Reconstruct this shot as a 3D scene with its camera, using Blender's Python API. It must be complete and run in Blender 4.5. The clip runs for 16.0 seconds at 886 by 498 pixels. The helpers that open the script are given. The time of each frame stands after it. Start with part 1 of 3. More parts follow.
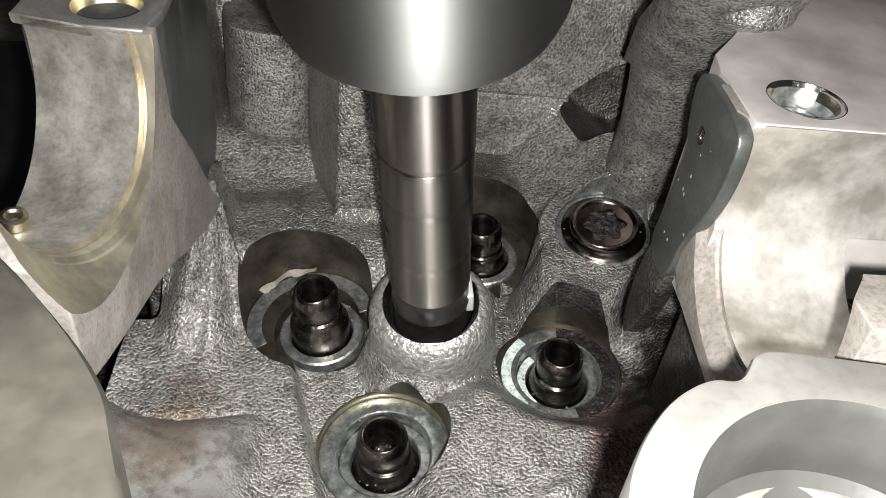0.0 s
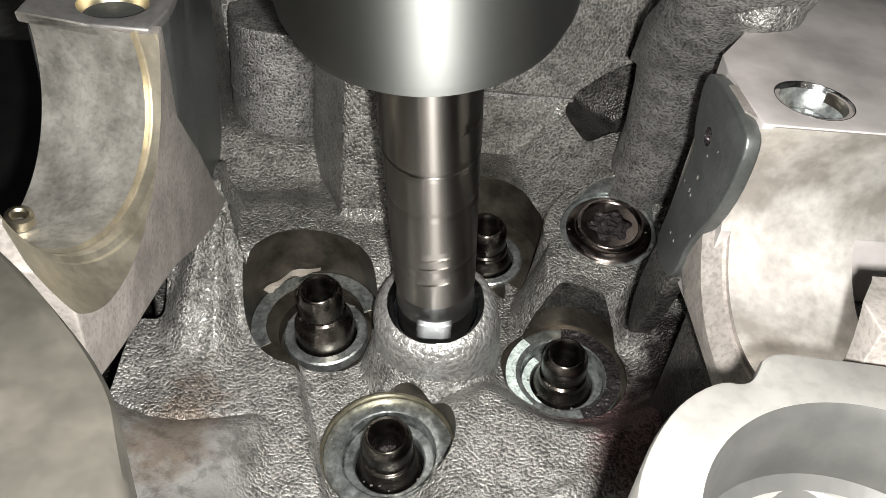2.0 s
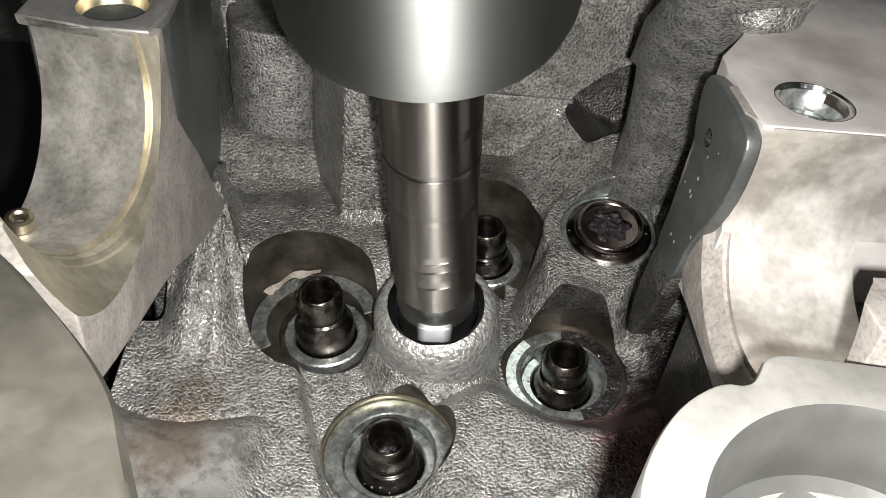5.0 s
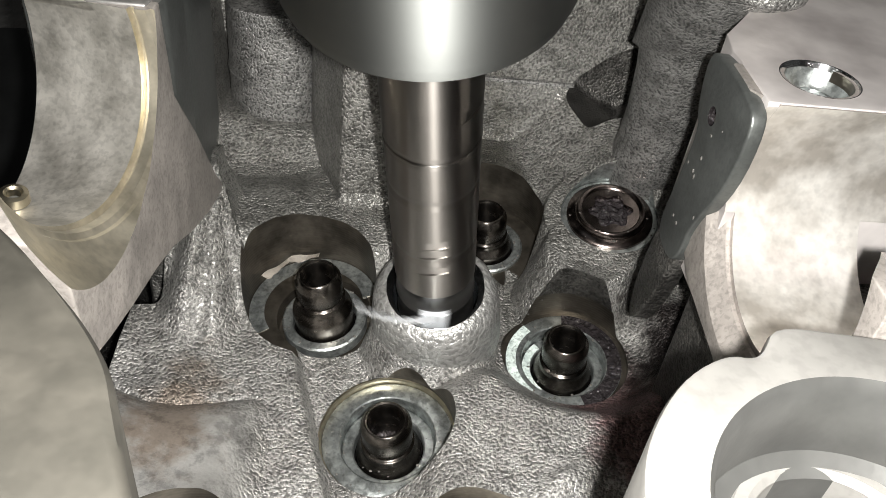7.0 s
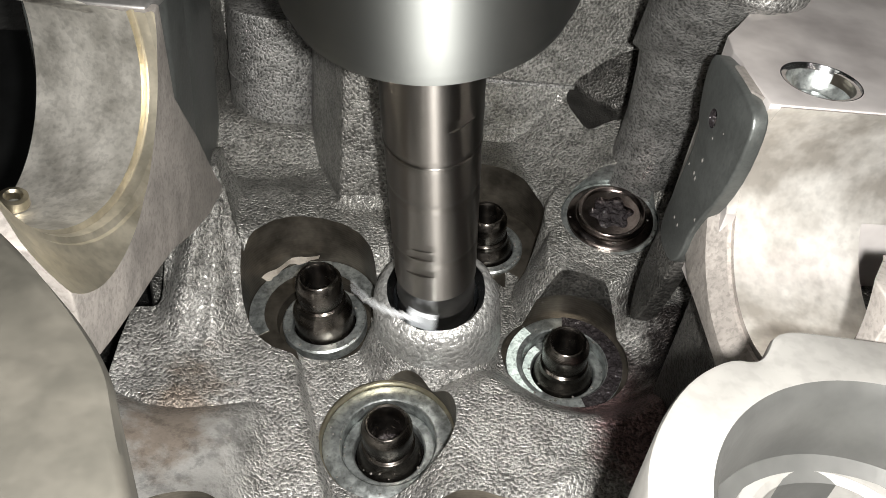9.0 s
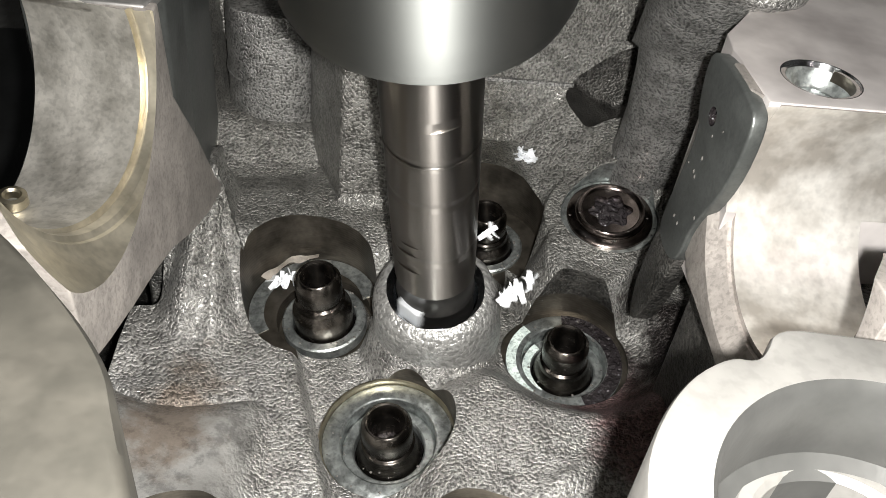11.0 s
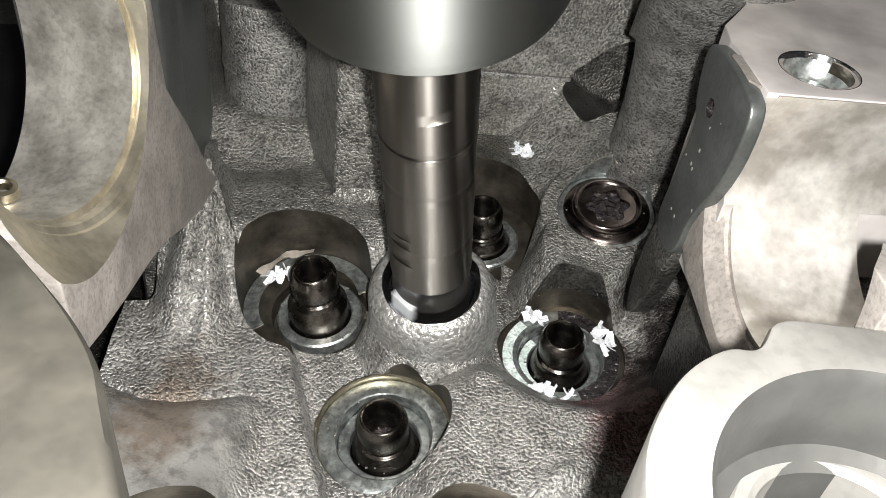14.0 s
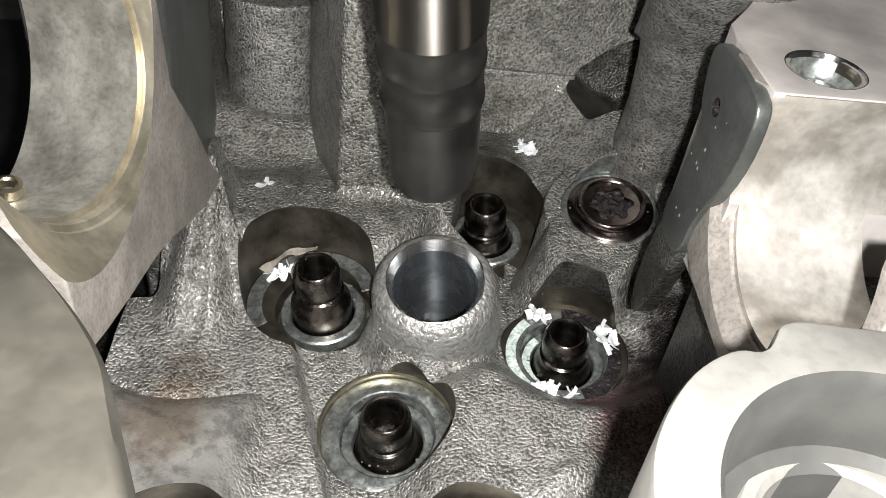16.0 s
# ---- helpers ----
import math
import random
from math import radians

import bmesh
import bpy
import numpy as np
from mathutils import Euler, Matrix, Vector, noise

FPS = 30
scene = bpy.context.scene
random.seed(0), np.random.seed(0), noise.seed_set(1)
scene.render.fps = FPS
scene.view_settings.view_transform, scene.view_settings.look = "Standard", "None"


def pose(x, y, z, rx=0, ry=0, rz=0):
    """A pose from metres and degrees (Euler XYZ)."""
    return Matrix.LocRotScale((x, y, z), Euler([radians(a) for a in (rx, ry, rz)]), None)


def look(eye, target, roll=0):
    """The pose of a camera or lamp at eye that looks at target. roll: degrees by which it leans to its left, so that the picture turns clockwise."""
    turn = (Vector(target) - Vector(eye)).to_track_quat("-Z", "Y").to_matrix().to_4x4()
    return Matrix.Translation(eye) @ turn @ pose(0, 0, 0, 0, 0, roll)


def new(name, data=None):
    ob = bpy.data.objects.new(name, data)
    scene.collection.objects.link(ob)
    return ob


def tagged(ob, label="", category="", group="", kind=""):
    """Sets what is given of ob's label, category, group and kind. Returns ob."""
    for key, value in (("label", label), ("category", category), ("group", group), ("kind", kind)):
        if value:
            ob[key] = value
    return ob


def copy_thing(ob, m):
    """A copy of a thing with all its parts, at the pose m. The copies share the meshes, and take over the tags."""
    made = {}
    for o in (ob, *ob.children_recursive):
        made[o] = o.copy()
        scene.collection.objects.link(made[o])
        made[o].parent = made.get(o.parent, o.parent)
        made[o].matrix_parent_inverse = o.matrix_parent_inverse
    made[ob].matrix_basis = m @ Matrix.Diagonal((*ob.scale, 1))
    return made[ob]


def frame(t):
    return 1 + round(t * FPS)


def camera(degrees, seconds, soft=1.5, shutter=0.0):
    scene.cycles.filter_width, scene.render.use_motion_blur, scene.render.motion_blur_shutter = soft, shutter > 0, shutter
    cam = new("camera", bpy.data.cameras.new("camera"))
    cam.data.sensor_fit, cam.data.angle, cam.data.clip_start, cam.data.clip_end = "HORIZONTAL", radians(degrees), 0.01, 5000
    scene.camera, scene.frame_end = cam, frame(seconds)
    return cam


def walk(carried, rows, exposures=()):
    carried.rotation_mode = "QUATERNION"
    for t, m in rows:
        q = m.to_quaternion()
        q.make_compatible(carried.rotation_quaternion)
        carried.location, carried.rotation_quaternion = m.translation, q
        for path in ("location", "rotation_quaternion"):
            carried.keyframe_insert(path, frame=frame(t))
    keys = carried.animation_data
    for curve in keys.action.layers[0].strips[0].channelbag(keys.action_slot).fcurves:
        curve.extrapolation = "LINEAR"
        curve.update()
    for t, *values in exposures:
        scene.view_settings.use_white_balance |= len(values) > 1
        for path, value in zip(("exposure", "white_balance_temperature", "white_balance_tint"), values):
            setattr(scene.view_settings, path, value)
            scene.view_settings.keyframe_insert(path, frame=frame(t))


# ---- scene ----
import itertools

# ---- camera ----
cam = camera(56.799, 16.0, soft=0.85, shutter=0.14)
PATH = [
    (0, 0.00382, -0.11261, 0.17929, 35.781, 0.309, -0.144),
    (0.5, 0.00357, -0.11239, 0.17943, 35.847, 0.402, -0.071),
    (1, 0.00317, -0.11206, 0.17977, 35.832, 0.433, -0.125),
    (1.5, 0.00345, -0.11219, 0.17940, 35.800, 0.448, -0.059),
    (2, 0.00329, -0.11220, 0.17902, 35.748, 0.370, 0.125),
    (2.5, 0.00328, -0.11204, 0.17920, 35.786, 0.397, 0.096),
    (3, 0.00315, -0.11214, 0.17931, 35.875, 0.398, 0.014),
    (3.5, 0.00325, -0.11203, 0.17931, 35.863, 0.453, 0.009),
    (4, 0.00313, -0.11201, 0.17927, 35.862, 0.388, -0.004),
    (6.5, 0.00292, -0.11283, 0.17698, 35.543, 0.375, 0.027),
    (7, 0.00272, -0.11334, 0.17576, 35.429, 0.195, 0.099),
    (7.5, 0.00258, -0.11348, 0.17542, 35.434, 0.109, 0.224),
    (8, 0.00249, -0.11312, 0.17554, 35.478, 0.138, 0.144),
    (8.5, 0.00245, -0.11290, 0.17575, 35.479, 0.200, 0.026),
    (9, 0.00247, -0.11285, 0.17574, 35.471, 0.201, 0.028),
    (11.5, 0.00248, -0.11272, 0.17558, 35.335, 0.232, -0.095),
    (12, 0.00258, -0.11290, 0.17541, 35.312, 0.245, -0.124),
    (12.5, 0.00272, -0.11291, 0.17487, 35.214, 0.180, -0.059),
    (13, 0.00291, -0.11300, 0.17413, 35.223, 0.082, -0.101),
    (13.5, 0.00263, -0.11266, 0.17382, 35.233, -0.015, -0.106),
    (14, 0.00273, -0.11287, 0.17391, 35.256, 0.059, -0.197),
    (14.5, 0.00257, -0.11267, 0.17418, 35.224, 0.075, -0.311),
    (15, 0.00225, -0.11250, 0.17457, 35.148, 0.121, -0.273),
    (15.5, 0.00217, -0.11240, 0.17433, 35.042, 0.066, -0.045),
    (16, 0.00200, -0.11240, 0.17400, 35.000, -0.000, 0.000),
]
walk(cam, [(t, pose(x, y, z, a, b, c)) for t, x, y, z, a, b, c in PATH])

# ---- world and lights ----
world = bpy.data.worlds.new("workshop_air")
world.use_nodes = True
world.node_tree.nodes["Background"].inputs[0].default_value = (0.9, 0.95, 1.0, 1)
world.node_tree.nodes["Background"].inputs[1].default_value = 0.002
scene.world = world
scene.view_settings.exposure = 0.0


def area_lamp(name, eye, target, size, watts, colour):
    data = bpy.data.lights.new(name, "AREA")
    data.shape, data.size, data.energy, data.color = "DISK", size, watts, colour
    ob = new(name, data)
    ob.matrix_world = look(eye, target)
    return ob


area_lamp("phone_light", (0.0098, -0.117, 0.1775), (0.0, 0.015, 0.0), 0.004, 1.11, (1.0, 0.98, 0.94))
# unseen fill from the front, added to lift the shadows a little
area_lamp("added_front_fill", (0.004, -0.300, 0.420), (0.0, 0.0, 0.0), 0.026, 0.3, (1.0, 0.98, 0.94))
area_lamp("machine_lamp", (0.27, -0.12, 0.55), (0.02, 0.0, 0.0), 0.05, 0.24, (1.0, 0.91, 0.86))
# faint cool fill added overhead, not a known lamp
area_lamp("added_overhead_fill", (-0.35, 0.1, 1.05), (0.0, 0.0, 0.0), 0.4, 0.06, (0.90, 0.96, 1.0))

# ---- materials ----


def node_material(name, colour, rough, metal, grain=0.0, grain_size=1.0, colour2=None, stain=0.0, stain_size=8.0,
                  wave=0.0, wave_scale=0.0, rough_var=0.1, specks=0.0, coat=0.0, oil=None, tint=(), calm=None, turned=0.0, grime=0.0):
    """Sizes in millimetres: grain is the fine relief, stain the larger blotches."""
    m = bpy.data.materials.new(name)
    m.use_nodes = True
    nt = m.node_tree
    nodes, links = nt.nodes, nt.links
    bsdf = nodes["Principled BSDF"]
    bsdf.inputs["Metallic"].default_value = metal
    bsdf.inputs["Coat Weight"].default_value = coat
    bsdf.inputs["Coat Roughness"].default_value = 0.15
    coord = nodes.new("ShaderNodeTexCoord")
    if turned:
        # lathe marks round the axis spread the gloss along it
        bsdf.inputs["Anisotropic"].default_value = turned
        bsdf.inputs["Anisotropic Rotation"].default_value = 0.25
        around = nodes.new("ShaderNodeTangent")
        around.direction_type, around.axis = "RADIAL", "Z"
        links.new(around.outputs["Tangent"], bsdf.inputs["Tangent"])

    def tex(size, detail, rough_):
        n = nodes.new("ShaderNodeTexNoise")
        n.inputs["Scale"].default_value = 1000.0 / size
        n.inputs["Detail"].default_value = detail
        n.inputs["Roughness"].default_value = rough_
        links.new(coord.outputs["Object"], n.inputs["Vector"])
        return n

    big, fine = tex(stain_size, 4, 0.6), tex(max(grain_size, 0.3), 2.5, 0.5)
    ramp = nodes.new("ShaderNodeValToRGB")
    ramp.color_ramp.elements[0].position, ramp.color_ramp.elements[1].position = 0.36, 0.64
    second = colour2 or tuple(c * (1 - stain) for c in colour)
    ramp.color_ramp.elements[0].color = (*second, 1)
    ramp.color_ramp.elements[1].color = (*colour, 1)
    links.new(big.outputs["Fac"], ramp.inputs["Fac"])
    mix = nodes.new("ShaderNodeMixRGB")
    mix.blend_type = "MULTIPLY"
    mix.inputs["Fac"].default_value = 1.0
    links.new(ramp.outputs["Color"], mix.inputs["Color1"])
    speck = nodes.new("ShaderNodeValToRGB")
    speck.color_ramp.elements[0].position, speck.color_ramp.elements[1].position = 0.37, 0.52
    low = 1 - specks
    speck.color_ramp.elements[0].color, speck.color_ramp.elements[1].color = (low, low, low, 1), (1, 1, 1, 1)
    links.new(fine.outputs["Fac"], speck.inputs["Fac"])
    links.new(speck.outputs["Color"], mix.inputs["Color2"])
    mix.inputs["Fac"].default_value = 1.0
    colour_out = mix.outputs["Color"]
    if grime:
        # ragged patches of black oil and soot in the pores
        patches, dirt, soil = tex(5.0, 7, 0.72), nodes.new("ShaderNodeValToRGB"), nodes.new("ShaderNodeMixRGB")
        dirt.color_ramp.elements[0].position, dirt.color_ramp.elements[1].position = 0.40, 0.52
        dirt.color_ramp.elements[0].color, dirt.color_ramp.elements[1].color = (1 - grime, 1 - grime, 1 - grime, 1), (1, 1, 1, 1)
        soil.blend_type = "MULTIPLY"
        soil.inputs["Fac"].default_value = 1.0
        links.new(patches.outputs["Fac"], dirt.inputs["Fac"])
        links.new(colour_out, soil.inputs["Color1"])
        links.new(dirt.outputs["Color"], soil.inputs["Color2"])
        colour_out = soil.outputs["Color"]
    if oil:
        # old oil at the casting's back, with the light's falloff painted in: (start, end) across it in mm, and how far
        # it darkens
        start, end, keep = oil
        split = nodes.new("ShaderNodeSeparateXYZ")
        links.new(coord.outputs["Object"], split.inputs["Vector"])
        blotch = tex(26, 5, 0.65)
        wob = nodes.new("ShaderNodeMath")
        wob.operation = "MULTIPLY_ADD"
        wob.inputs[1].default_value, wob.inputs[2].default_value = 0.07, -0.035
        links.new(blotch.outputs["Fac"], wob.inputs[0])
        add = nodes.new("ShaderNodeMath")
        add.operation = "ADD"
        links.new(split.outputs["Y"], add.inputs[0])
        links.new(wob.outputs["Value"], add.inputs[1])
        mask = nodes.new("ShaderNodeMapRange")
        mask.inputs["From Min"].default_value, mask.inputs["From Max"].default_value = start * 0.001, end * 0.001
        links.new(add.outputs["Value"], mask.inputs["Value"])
        oil_and_falloff = nodes.new("ShaderNodeMixRGB")
        oil_and_falloff.blend_type = "MULTIPLY"
        oil_and_falloff.inputs["Color2"].default_value = (keep, keep, keep * 0.97, 1)
        links.new(mask.outputs["Result"], oil_and_falloff.inputs["Fac"])
        links.new(colour_out, oil_and_falloff.inputs["Color1"])
        colour_out = oil_and_falloff.outputs["Color"]
    # ragged tints, real stains and painted shade alike: the centre and reach of each in mm, and its colour
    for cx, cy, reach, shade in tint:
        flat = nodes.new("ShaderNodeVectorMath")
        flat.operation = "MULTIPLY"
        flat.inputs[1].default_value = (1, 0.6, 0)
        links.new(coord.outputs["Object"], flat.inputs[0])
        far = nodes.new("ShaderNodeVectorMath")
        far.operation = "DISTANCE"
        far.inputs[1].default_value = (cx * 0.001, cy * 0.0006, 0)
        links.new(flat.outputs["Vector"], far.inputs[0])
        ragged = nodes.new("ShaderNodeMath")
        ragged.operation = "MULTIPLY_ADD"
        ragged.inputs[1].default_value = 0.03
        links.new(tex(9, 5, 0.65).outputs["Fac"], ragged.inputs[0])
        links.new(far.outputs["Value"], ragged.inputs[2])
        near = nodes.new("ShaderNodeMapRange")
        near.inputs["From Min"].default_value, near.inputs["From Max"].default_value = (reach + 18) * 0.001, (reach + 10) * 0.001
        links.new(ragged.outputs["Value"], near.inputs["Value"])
        stain_and_shade = nodes.new("ShaderNodeMixRGB")
        stain_and_shade.blend_type = "MULTIPLY"
        stain_and_shade.inputs["Color2"].default_value = (*shade, 1)
        links.new(near.outputs["Result"], stain_and_shade.inputs["Fac"])
        links.new(colour_out, stain_and_shade.inputs["Color1"])
        colour_out = stain_and_shade.outputs["Color"]
    links.new(colour_out, bsdf.inputs["Base Color"])
    rr = nodes.new("ShaderNodeMapRange")
    rr.inputs["To Min"].default_value, rr.inputs["To Max"].default_value = max(rough - rough_var, 0.04), min(rough + rough_var, 1)
    links.new(big.outputs["Fac"], rr.inputs["Value"])
    links.new(rr.outputs["Result"], bsdf.inputs["Roughness"])
    last = None
    if grain:
        bump = nodes.new("ShaderNodeBump")
        bump.inputs["Strength"].default_value = 1.0
        bump.inputs["Distance"].default_value = grain / 1000
        # lumps three times as wide under the fine grain
        lumps = tex(max(grain_size, 0.3) * 3.3, 2, 0.5)
        both_sizes = nodes.new("ShaderNodeMath")
        both_sizes.operation = "MULTIPLY_ADD"
        both_sizes.inputs[1].default_value = 0.9
        plateau = nodes.new("ShaderNodeMapRange")
        plateau.interpolation_type = "SMOOTHSTEP"
        plateau.inputs["From Min"].default_value, plateau.inputs["From Max"].default_value = 0.34, 0.66
        links.new(fine.outputs["Fac"], plateau.inputs["Value"])
        links.new(lumps.outputs["Fac"], both_sizes.inputs[0])
        # sand-cast skin breaks into worm-like lumps, machined skin does not
        links.new(plateau.outputs["Result"] if grain > 0.15 else fine.outputs["Fac"], both_sizes.inputs[2])
        links.new(both_sizes.outputs["Value"], bump.inputs["Height"])
        if calm:
            # the casting is smoother past this corner of the plan, in mm
            parts = nodes.new("ShaderNodeSeparateXYZ")
            links.new(coord.outputs["Object"], parts.inputs["Vector"])
            both = nodes.new("ShaderNodeMath")
            both.operation = "MAXIMUM"
            for k, (axis, at) in enumerate((("X", calm[0]), ("Y", calm[1]))):
                r = nodes.new("ShaderNodeMapRange")
                r.inputs["From Min"].default_value, r.inputs["From Max"].default_value = (at - 5) * 0.001, (at + 3) * 0.001
                r.inputs["To Min"].default_value = 0.12
                links.new(parts.outputs[axis], r.inputs["Value"])
                links.new(r.outputs["Result"], both.inputs[k])
            links.new(both.outputs["Value"], bump.inputs["Strength"])
            links.new(both.outputs["Value"], mix.inputs["Fac"])
        last = bump
    if wave:
        w = nodes.new("ShaderNodeTexWave")
        w.bands_direction = "Z"
        w.inputs["Scale"].default_value = wave_scale
        w.inputs["Distortion"].default_value = 1.0
        w.inputs["Detail"].default_value = 2.0
        links.new(coord.outputs["Object"], w.inputs["Vector"])
        b2 = nodes.new("ShaderNodeBump")
        b2.inputs["Distance"].default_value = wave / 1000
        links.new(w.outputs["Fac"], b2.inputs["Height"])
        if last:
            links.new(last.outputs["Normal"], b2.inputs["Normal"])
        last = b2
    if last:
        links.new(last.outputs["Normal"], bsdf.inputs["Normal"])
    return m


# last tint: blackens the void's floor in place of its shade
# second tint: brown that also paints the web's grazing shade
# third and fourth tints: the right pedestal's shadow painted on the floor
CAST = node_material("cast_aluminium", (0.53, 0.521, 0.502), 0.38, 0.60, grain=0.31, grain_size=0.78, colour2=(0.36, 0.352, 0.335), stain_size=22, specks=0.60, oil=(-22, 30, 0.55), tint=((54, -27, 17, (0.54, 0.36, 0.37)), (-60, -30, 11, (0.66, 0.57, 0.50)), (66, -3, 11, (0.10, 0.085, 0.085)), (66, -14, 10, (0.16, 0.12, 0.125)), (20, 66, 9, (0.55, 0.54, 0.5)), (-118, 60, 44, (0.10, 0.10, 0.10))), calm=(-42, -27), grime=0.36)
BOSS = node_material("smooth_cast_boss", (0.33, 0.327, 0.318), 0.40, 0.6, grain=0.22, grain_size=1.3, colour2=(0.33, 0.327, 0.315), stain_size=9, specks=0.35)
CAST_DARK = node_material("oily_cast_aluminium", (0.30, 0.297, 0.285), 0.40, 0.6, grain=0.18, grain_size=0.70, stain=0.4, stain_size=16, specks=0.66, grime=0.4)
MILLED = node_material("milled_aluminium", (0.78, 0.75, 0.69), 0.38, 0.85, grain=0.06, grain_size=1.1, colour2=(0.45, 0.43, 0.385), stain_size=9, rough_var=0.14, specks=0.15)
TROUGH = node_material("bright_milled_saddle", (0.89, 0.865, 0.82), 0.40, 0.76, grain=0.06, grain_size=2.2, colour2=(0.50, 0.465, 0.42), stain_size=11, rough_var=0.10, specks=0.10)
SADDLE_EDGE = node_material("yellowed_saddle_edge", (0.74, 0.68, 0.55), 0.33, 0.9, grain=0.05, grain_size=2.0, colour2=(0.46, 0.42, 0.33), stain_size=9, specks=0.1)
BLURRED = node_material("matt_aluminium", (0.36, 0.35, 0.33), 0.5, 0.6, grain=0.04, grain_size=2.0, stain=0.22, stain_size=24, specks=0.1)
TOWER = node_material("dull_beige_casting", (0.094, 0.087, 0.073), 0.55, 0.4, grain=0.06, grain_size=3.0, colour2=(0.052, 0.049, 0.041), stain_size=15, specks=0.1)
PINKISH = node_material("sanded_pedestal_side", (0.42, 0.385, 0.355), 0.5, 0.5, grain=0.10, grain_size=0.9, stain=0.3, stain_size=12, specks=0.22)
# casting with shade in its colour, for hollows and the pedestal's underside
SHADED_CAST = node_material("shade_darkened_cast", (0.15, 0.145, 0.135), 0.36, 0.7, grain=0.2, grain_size=0.9, stain=0.6, stain_size=9, specks=0.6)
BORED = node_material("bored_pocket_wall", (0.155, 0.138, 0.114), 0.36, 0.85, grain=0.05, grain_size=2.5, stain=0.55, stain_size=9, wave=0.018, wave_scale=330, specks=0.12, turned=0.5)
STEEL_SEAT = node_material("worn_steel_washer", (0.48, 0.51, 0.50), 0.33, 0.85, grain=0.10, grain_size=1.2, stain=0.5, stain_size=3.0, specks=0.3)
GUIDE = node_material("dark_oiled_guide_steel", (0.175, 0.158, 0.142), 0.25, 1.0, grain=0.01, grain_size=1.0, stain=0.4, stain_size=4, wave=0.012, wave_scale=900, turned=0.5)
BOLT = node_material("oiled_bolt_steel", (0.24, 0.20, 0.185), 0.2, 1.0, grain=0.02, grain_size=0.9, stain=0.4, stain_size=3)
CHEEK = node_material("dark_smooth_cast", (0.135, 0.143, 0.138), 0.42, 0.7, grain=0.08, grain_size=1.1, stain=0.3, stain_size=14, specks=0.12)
DECK = node_material("stained_milled_deck", (0.74, 0.70, 0.68), 0.42, 0.6, grain=0.03, grain_size=1.6, colour2=(0.46, 0.425, 0.415), stain_size=24)
DULL_DECK = node_material("dull_stained_deck", (0.27, 0.26, 0.25), 0.45, 0.6, grain=0.03, grain_size=1.6, colour2=(0.19, 0.185, 0.18), stain_size=14, specks=0.15)
BRASSY = node_material("brassy_dowel", (0.50, 0.45, 0.34), 0.36, 1.0, grain=0.03, grain_size=1.2, stain=0.3, stain_size=4)
SHAFT = node_material("ground_tool_steel", (0.285, 0.268, 0.25), 0.31, 1.0, stain=0.10, stain_size=30, rough_var=0.03, turned=0.96)
CHUCK = node_material("grey_spindle_steel", (0.150, 0.155, 0.149), 0.54, 1.0, stain=0.06, stain_size=60, rough_var=0.03, turned=0.85)
CARBIDE = node_material("blackened_cutter_steel", (0.085, 0.083, 0.08), 0.34, 0.9, stain=0.3, stain_size=6)
BRIGHT = node_material("freshly_cut_aluminium", (0.80, 0.81, 0.82), 0.24, 1.0, grain=0.01, grain_size=0.8, stain=0.05, wave=0.008, wave_scale=900, rough_var=0.04, turned=0.85)
BOREWALL = node_material("fresh_bore_wall", (0.25, 0.275, 0.30), 0.27, 0.9, stain=0.15, stain_size=8, wave=0.004, wave_scale=900, turned=0.98)
# pale colour stands in for the glint on the carbide insert
CARBIDE_TIP = node_material("pale_glint_tip", (0.62, 0.64, 0.66), 0.4, 0.5, stain=0.05)
CHIP = node_material("aluminium_swarf", (0.90, 0.92, 0.95), 0.45, 0.35, grain=0.03, grain_size=0.8, stain=0.1)
OILDROP = node_material("glossy_oil_drop", (0.30, 0.29, 0.27), 0.08, 0.6, stain=0.2, stain_size=3)
SCRAP = node_material("pale_sealant", (0.55, 0.50, 0.44), 0.5, 0.0, grain=0.1, grain_size=0.8, stain=0.3, stain_size=2)
RESIDUE = node_material("pale_mint_residue", (0.60, 0.68, 0.64), 0.6, 0.0, grain=0.12, grain_size=0.7, colour2=(0.36, 0.42, 0.40), stain_size=3, specks=0.45)
GREYBORE = node_material("grey_bored_wall", (0.13, 0.13, 0.125), 0.45, 0.7, grain=0.05, grain_size=2.0, stain=0.25, stain_size=12)
# sludge in the bolt's socket; in holes, black painted for their darkness
SLUDGE_AND_DARK = node_material("black_sludge_and_dark", (0.035, 0.03, 0.032), 0.14, 0.3, grain=0.4, grain_size=1.5, stain=0.5, stain_size=3)
PAINT = node_material("grey_wall_paint", (0.13, 0.135, 0.14), 0.7, 0.0, grain=0.4, grain_size=9, stain=0.1, stain_size=500)
CONCRETE = node_material("shop_floor_concrete", (0.3, 0.3, 0.29), 0.7, 0.0, grain=1.0, grain_size=12, stain=0.25, stain_size=300)
TABLE = node_material("machine_table_iron", (0.16, 0.165, 0.165), 0.4, 0.9, grain=0.05, grain_size=2, stain=0.3, stain_size=40)

# ---- building helpers ----
MM = 0.001
HEAD = pose(0, 0, 0, -15, 6.5, 0)


def link_mesh(name, bm, material, parent=None, label="", smooth=True, angle=40):
    me = bpy.data.meshes.new(name)
    bmesh.ops.recalc_face_normals(bm, faces=bm.faces)
    if smooth:
        for f in bm.faces:
            f.smooth = True
        for e in bm.edges:
            if len(e.link_faces) == 2 and e.calc_face_angle(0) > radians(angle):
                e.smooth = False
    bm.to_mesh(me)
    bm.free()
    me.materials.append(material)
    ob = new(name, me)
    if parent is not None:
        ob.parent = parent
    if label:
        tagged(ob, label)
    return ob


